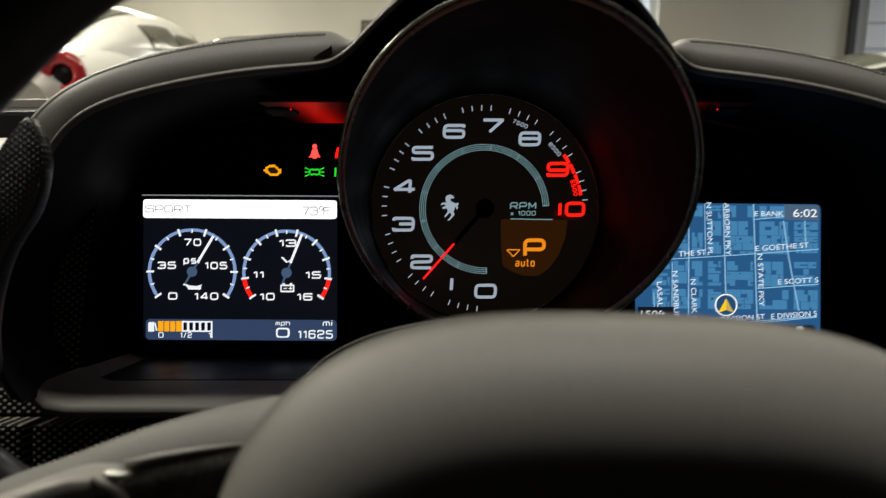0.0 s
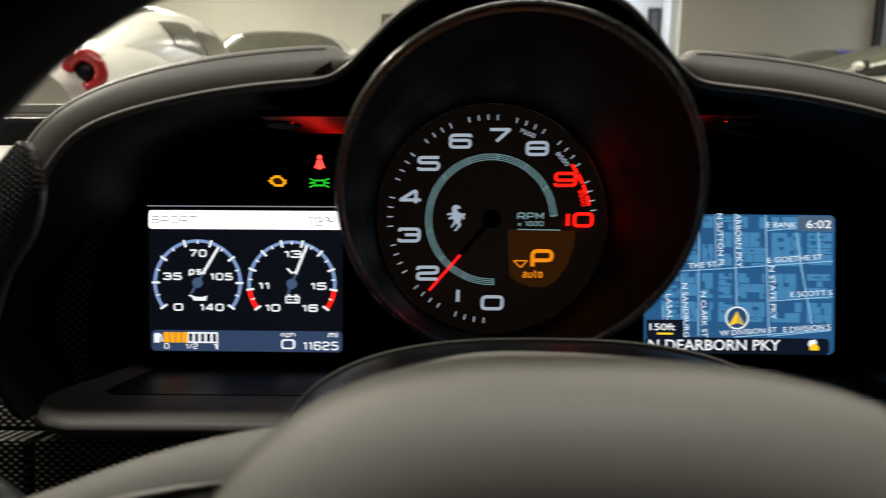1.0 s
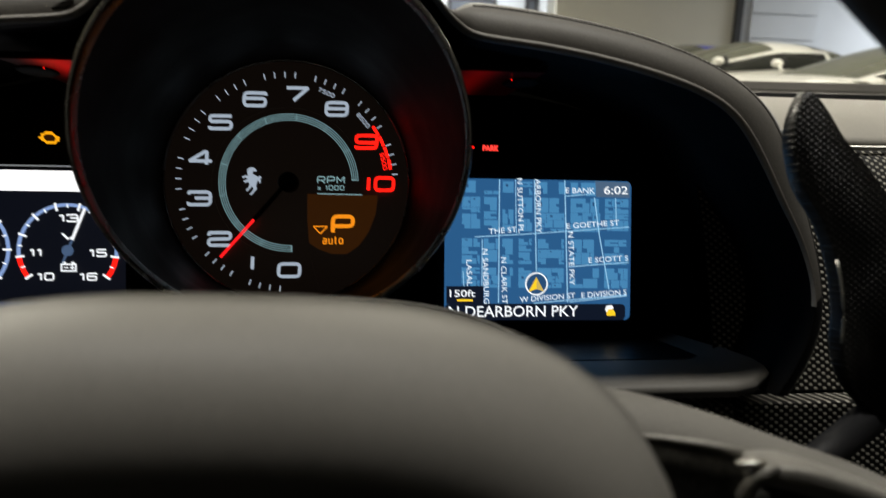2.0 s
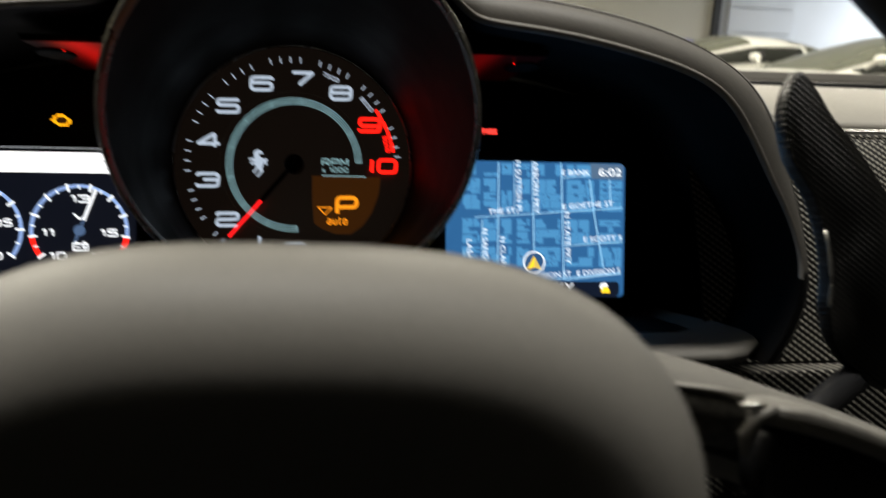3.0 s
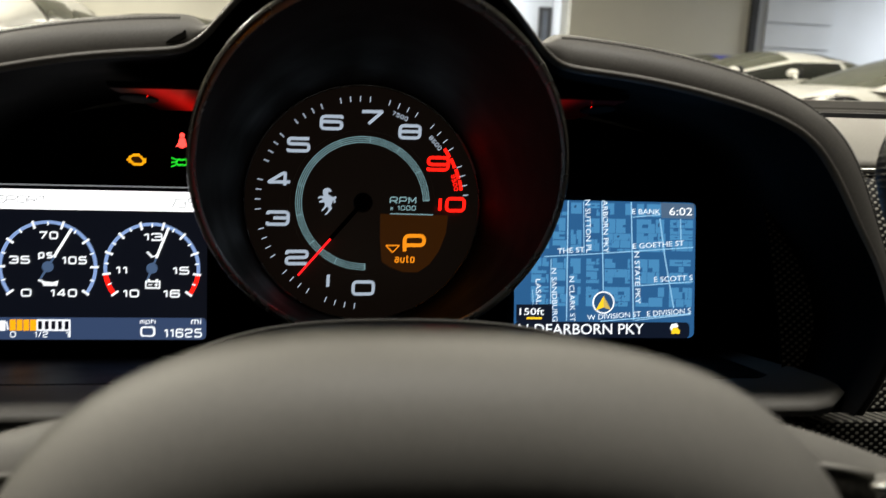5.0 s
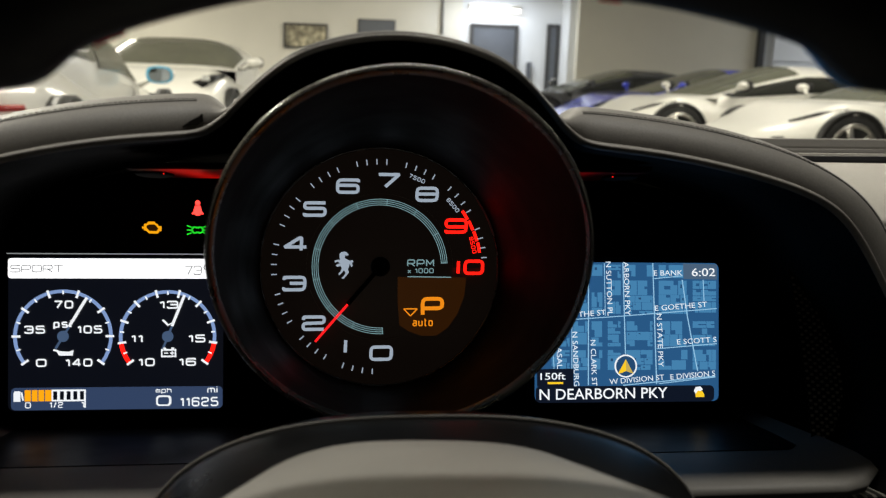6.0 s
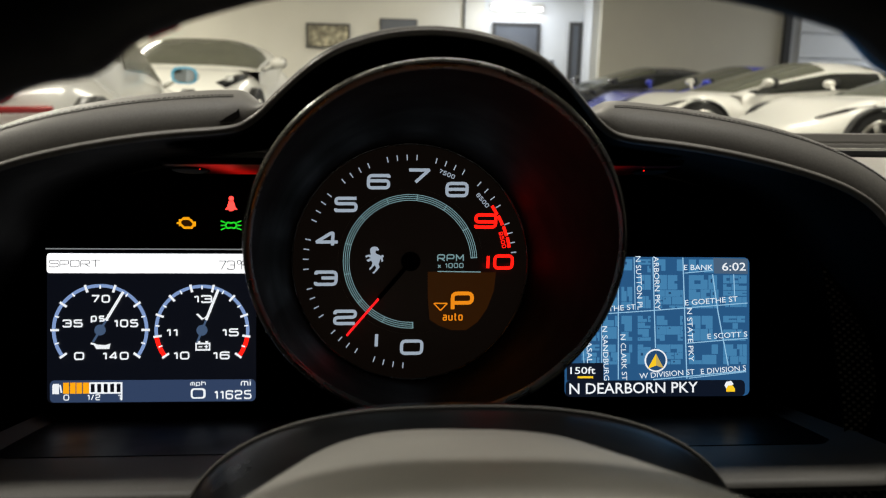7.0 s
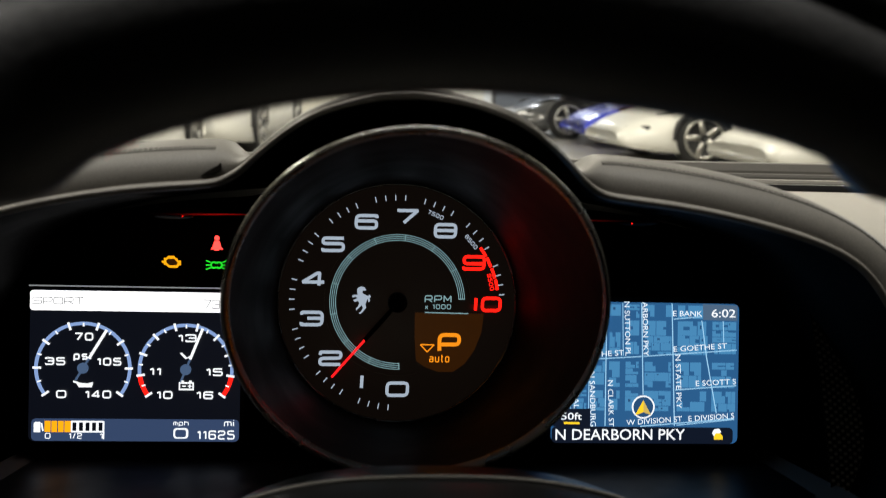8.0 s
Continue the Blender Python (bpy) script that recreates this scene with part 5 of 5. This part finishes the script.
for s in (-1, 1):
    top = catmull([(0.045, 0.212, -0.0345), (0.075, 0.213, -0.0380), (0.100, 0.212, -0.0440), (0.120, 0.210, -0.0510), (0.140, 0.206, -0.0580), (0.160, 0.192, -0.0680), (0.175, 0.165, -0.0800)], 28)
    rads = [0.0150 - 0.0035 * k / 27 for k in range(28)]
    sp = part("spoke", tube([(WX + s * p[0], p[1], p[2] - r) for p, r in zip(top, rads)], rads, 16, False, 1.0, (0, 1, 0)), M_HUB, wheel, "grey leather spoke")
    part("spoke_groove", tube([(WX + s * p[0], p[1] - 0.0135, p[2] - 0.0150) for p in top[4:26]], 0.0052, 10, False, 1.0, (0, 1, 0)), M_DIAL, sp, "dark groove under the leather")
    mid = catmull([(0.1015, 0.181, -0.0500), (0.112, 0.1805, -0.0515), (0.130, 0.177, -0.0578), (0.148, 0.172, -0.0672), (0.163, 0.165, -0.0765), (0.174, 0.157, -0.0850)], 30)
    arm = part("spoke_arm", squared_bar([(WX + s * p[0], p[1], p[2]) for p in mid], [0.0060 + 0.0022 * min(k / 6, 1) for k in range(30)], [0.0020 + 0.0012 * min(k / 5, 1) for k in range(30)]), M_SATIN, sp, "satin grey bar of the spoke")
    part("arm_end", tube([(WX + s * x, y, z) for x, y, z in ((0.1045, 0.1745, -0.0478), (0.1005, 0.1755, -0.0505), (0.0992, 0.1775, -0.0545), (0.0998, 0.1795, -0.0595))], [0.0009, 0.0017, 0.0019, 0.0010], 10), M_SATIN, arm, "curved satin end of the bar")
    part("button_pod", squared_bar([(WX + s * p[0], p[1] + 0.002, p[2] - 0.0115) for p in mid[2:]], [0.0075] * 28, [0.0085] * 28), M_BLACK, sp, "black button pod")
    inner = [(0.066, 0.190, -0.0436, -0.0520), (0.076, 0.188, -0.0440, -0.0545), (0.085, 0.185, -0.0446, -0.0570), (0.093, 0.182, -0.0454, -0.0588), (0.0995, 0.180, -0.0466, -0.0600)]
    rows = [(WX + s * x, y - 0.0022 * math.sin(math.pi * t) + 0.004 * (1 - t) * (1 - t), zb + (zt - zb) * t) for x, y, zt, zb in inner for t in np.linspace(0, 1, 6)]
    cover = part("spoke_cover", (rows, grid_faces(5, 6)), M_SPOKE, sp, "mottled dark cover beside the hub")
    part("cover_edge", tube([(WX + s * x, y - 0.0006, zt + 0.0002) for x, y, zt, zb in inner[1:]], [0.0003, 0.0006, 0.0008, 0.0009], 8), M_SATIN, cover, "thin satin edge")
    part("arm_clip", ball(WX + s * 0.1000, 0.1765, -0.0478, 0.0034, 0.0020, 0.0011), M_ALU, arm, "small bright clip")

# ---- shift paddles ----
for s, wd in ((-1, "left-hand"), (1, "right-hand")):
    px = 0.0325 + s * 0.1585 - (0.0045 if s > 0 else 0.0)
    pad = thing("shift_paddle", "tall woven carbon shift paddle behind the steering wheel", "paddle", (px, 0.255, -0.05), group="shift paddles")
    o = [(-0.0005, 0.0397), (0.0042, 0.0345), (0.0095, 0.0265), (0.0168, 0.0185), (0.027, 0.005), (0.036, -0.010), (0.043, -0.030), (0.044, -0.048), (0.037, -0.061), (0.027, -0.061), (0.0190, -0.0545), (0.0125, -0.0465), (0.0100, -0.036), (0.0105, -0.0265), (0.0090, -0.014), (0.0045, 0.000), (-0.0030, 0.012), (-0.0060, 0.0238), (-0.0058, 0.0308), (-0.0032, 0.0374)]
    o = catmull(o, 56, True)
    c = o.mean(0)
    rows = []
    for k, y in ((0.97, 0.2495), (1.0, 0.2510), (1.0, 0.2560), (0.97, 0.2575)):
        rows += [(px + s * (c[0] + (a - c[0]) * k), y, c[1] + (b - c[1]) * k) for a, b in o]
    m = len(o)
    fs = grid_faces(4, m, False, True) + [tuple(range(m)), tuple(3 * m + i for i in range(m))[::-1]]
    part("blade", (rows, fs), M_CARBON2, pad)
    # Aluminium strip stands in for the highlight on the blade's glossy edge.
    part("edge_glint", tube([(px + s * a, 0.2500, b) for a, b in o[34:41]], 0.0006, 8), M_ALU, pad, "thin strip painted as the edge's highlight")
    part("paddle_arm", tube([(px + s * 0.028, 0.258, -0.056), (px - s * 0.035, 0.225, -0.080)], 0.005, 10), M_BLACK, pad)

# ---- dashboard around the instruments ----
dash = thing("dashboard", "wide dashboard in pale and dark grey leather with carbon panels", "dashboard", (0.2, 0.5, -0.1))
xs = np.linspace(0.218, 1.05, 26)
rows = []
for y, z in [(0.416, 0.040), (0.4075, 0.0405), (0.412, 0.0460), (0.45, 0.0640), (0.50, 0.078), (0.56, 0.090), (0.605, 0.0955)]:
    rows += [(x, y + 0.05 * (x - 0.262), z) for x in xs]
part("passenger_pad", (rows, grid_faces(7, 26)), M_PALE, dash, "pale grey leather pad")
part("windscreen_ledge", box(-0.55, 1.15, 0.60, 0.66, 0.070, 0.1000, 0.004), M_BLACK, dash, "black ledge at the windscreen's foot")
part("ledge_strip", box(-0.5, 1.15, 0.655, 0.672, 0.098, 0.1085, 0.003), M_PALE, dash, "pale strip at the windscreen's foot")
part("ledge_groove", box(-0.5, 1.15, 0.672, 0.690, 0.09, 0.1100, 0.003), M_BLACK, dash)
part("demister_rail", box(-0.5, 1.15, 0.690, 0.700, 0.10, 0.1165, 0.003), M_LEATHER, dash)
part("cowl_panel", box(-0.6, 1.2, 0.70, 1.05, 0.085, 0.1275, 0.008), M_LEATHER, dash, "dark taupe ledge under the windscreen")
xs = np.linspace(-0.55, -0.21, 14)
rows = []
for y, z in [(0.410, 0.034), (0.42, 0.038), (0.46, 0.055), (0.54, 0.072), (0.605, 0.080)]:
    rows += [(x, y, z) for x in xs]
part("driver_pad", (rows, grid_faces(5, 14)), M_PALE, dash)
for x0, x1 in ((-0.174, -0.02), (-0.40, -0.1775), (0.08, 0.2135), (0.2165, 0.40)):
    part("carbon_panel", box(x0, x1, 0.352, 0.372, -0.130, -0.0745, 0.002), M_CARBON, dash, "woven carbon panel")
for sx in (-1, 1):
    x0, x1 = (0.215, 0.60) if sx > 0 else (-0.45, -0.165)
    xs = np.linspace(x0, x1, 12)
    face = [(0.412, 0.0400), (0.402, 0.0330), (0.390, 0.0), (0.380, -0.040), (0.374, -0.074)]
    part("carbon_fascia", ([(x, y, z) for y, z in face for x in xs], grid_faces(5, 12)), M_CARBON, dash, "woven carbon fascia under the pale pad")
    part("fascia_trim", tube([(x0, 0.4065, 0.0395), (x1, 0.4065, 0.0395)], 0.0012, 6), M_ALU, dash, "thin satin trim line")
for dx, dz in ((0.0, 0.0050), (0.0035, 0.0010)):
    part("trim_clip", box(0.2520 + dx, 0.2610 + dx, 0.399, 0.403, 0.0395 + dz, 0.0415 + dz, 0.0006), M_ALU, dash, "small bright trim clip")
part("trim_screw", ball(0.2512, 0.372, -0.0560, 0.0016, 0.0012, 0.0016), M_ALU, dash, "small bright screw cap")
part("lower_dash", box(-0.6, 1.15, 0.372, 0.60, -0.36, -0.073, 0.01), M_BLACK, dash)
part("column_shroud", tube([(WX, 0.28, -0.085), (WX, 0.40, -0.105)], 0.055, 20), M_BLACK, dash, "black steering column shroud")

# ---- unseen cabin round the driver, added to keep the hub's face dark ----
cab = thing("cabin_shell", "unseen plain dark cabin and bonnet around the driver, added to keep light out", "car interior", (0.3, -0.2, 0.1), W, kind="structure")
part("roof_blocker", box(-0.62, 1.22, -1.25, 0.05, 1.12, 1.15, 0.006), M_CABIN, cab)
part("rear_blocker", box(-0.58, 1.18, -1.30, -1.25, 0.12, 1.16, 0.015), M_CABIN, cab)
for x0, x1 in ((-0.66, -0.58), (1.18, 1.26)):
    part("door_lining", box(x0, x1, -1.3, 0.95, 0.14, 0.80, 0.02), M_CABIN, cab)
    # Added where side windows would be, to stop light from behind.
    part("side_blocker", box(x0 + 0.02, x1 - 0.02, -1.3, -0.05, 0.80, 1.13, 0.01), M_CABIN, cab)
    part("roof_pillar", tube([((x0 + x1) / 2, 1.0, 0.80), ((x0 + x1) / 2 * 0.92 + 0.02, 0.5, 0.98), ((x0 + x1) / 2 * 0.86 + 0.04, 0.10, 1.12)], 0.03, 8), M_CABIN, cab)
part("cabin_floor", box(-0.66, 1.26, -1.3, 1.1, 0.10, 0.14, 0.01), M_CABIN, cab)
rows = []
for y, z, w in ((1.06, 0.64, 0.96), (1.3, 0.63, 0.96), (1.8, 0.58, 0.94), (2.2, 0.49, 0.86), (2.4, 0.40, 0.70), (2.45, 0.25, 0.66)):
    rows += [(0.3 + w * math.sin(g), y, z - 0.10 * (1 - math.cos(g)) ** 2) for g in np.linspace(-math.pi / 2, math.pi / 2, 17)]
part("bonnet", (rows, grid_faces(6, 17)), M_PAINTD, cab)
for wx in (-0.58, 1.18):
    part("tyre", ([(b + wx, a + 1.55, c) for a, b, c in wheel_mesh(0, 0, 0.33, 0.33, 0.22)[0]], wheel_mesh(0, 0, 0.33, 0.33, 0.22)[1]), M_TYRE, cab)
    part("tyre", ([(b + wx, a - 1.10, c) for a, b, c in wheel_mesh(0, 0, 0.33, 0.33, 0.22)[0]], wheel_mesh(0, 0, 0.33, 0.33, 0.22)[1]), M_TYRE, cab)
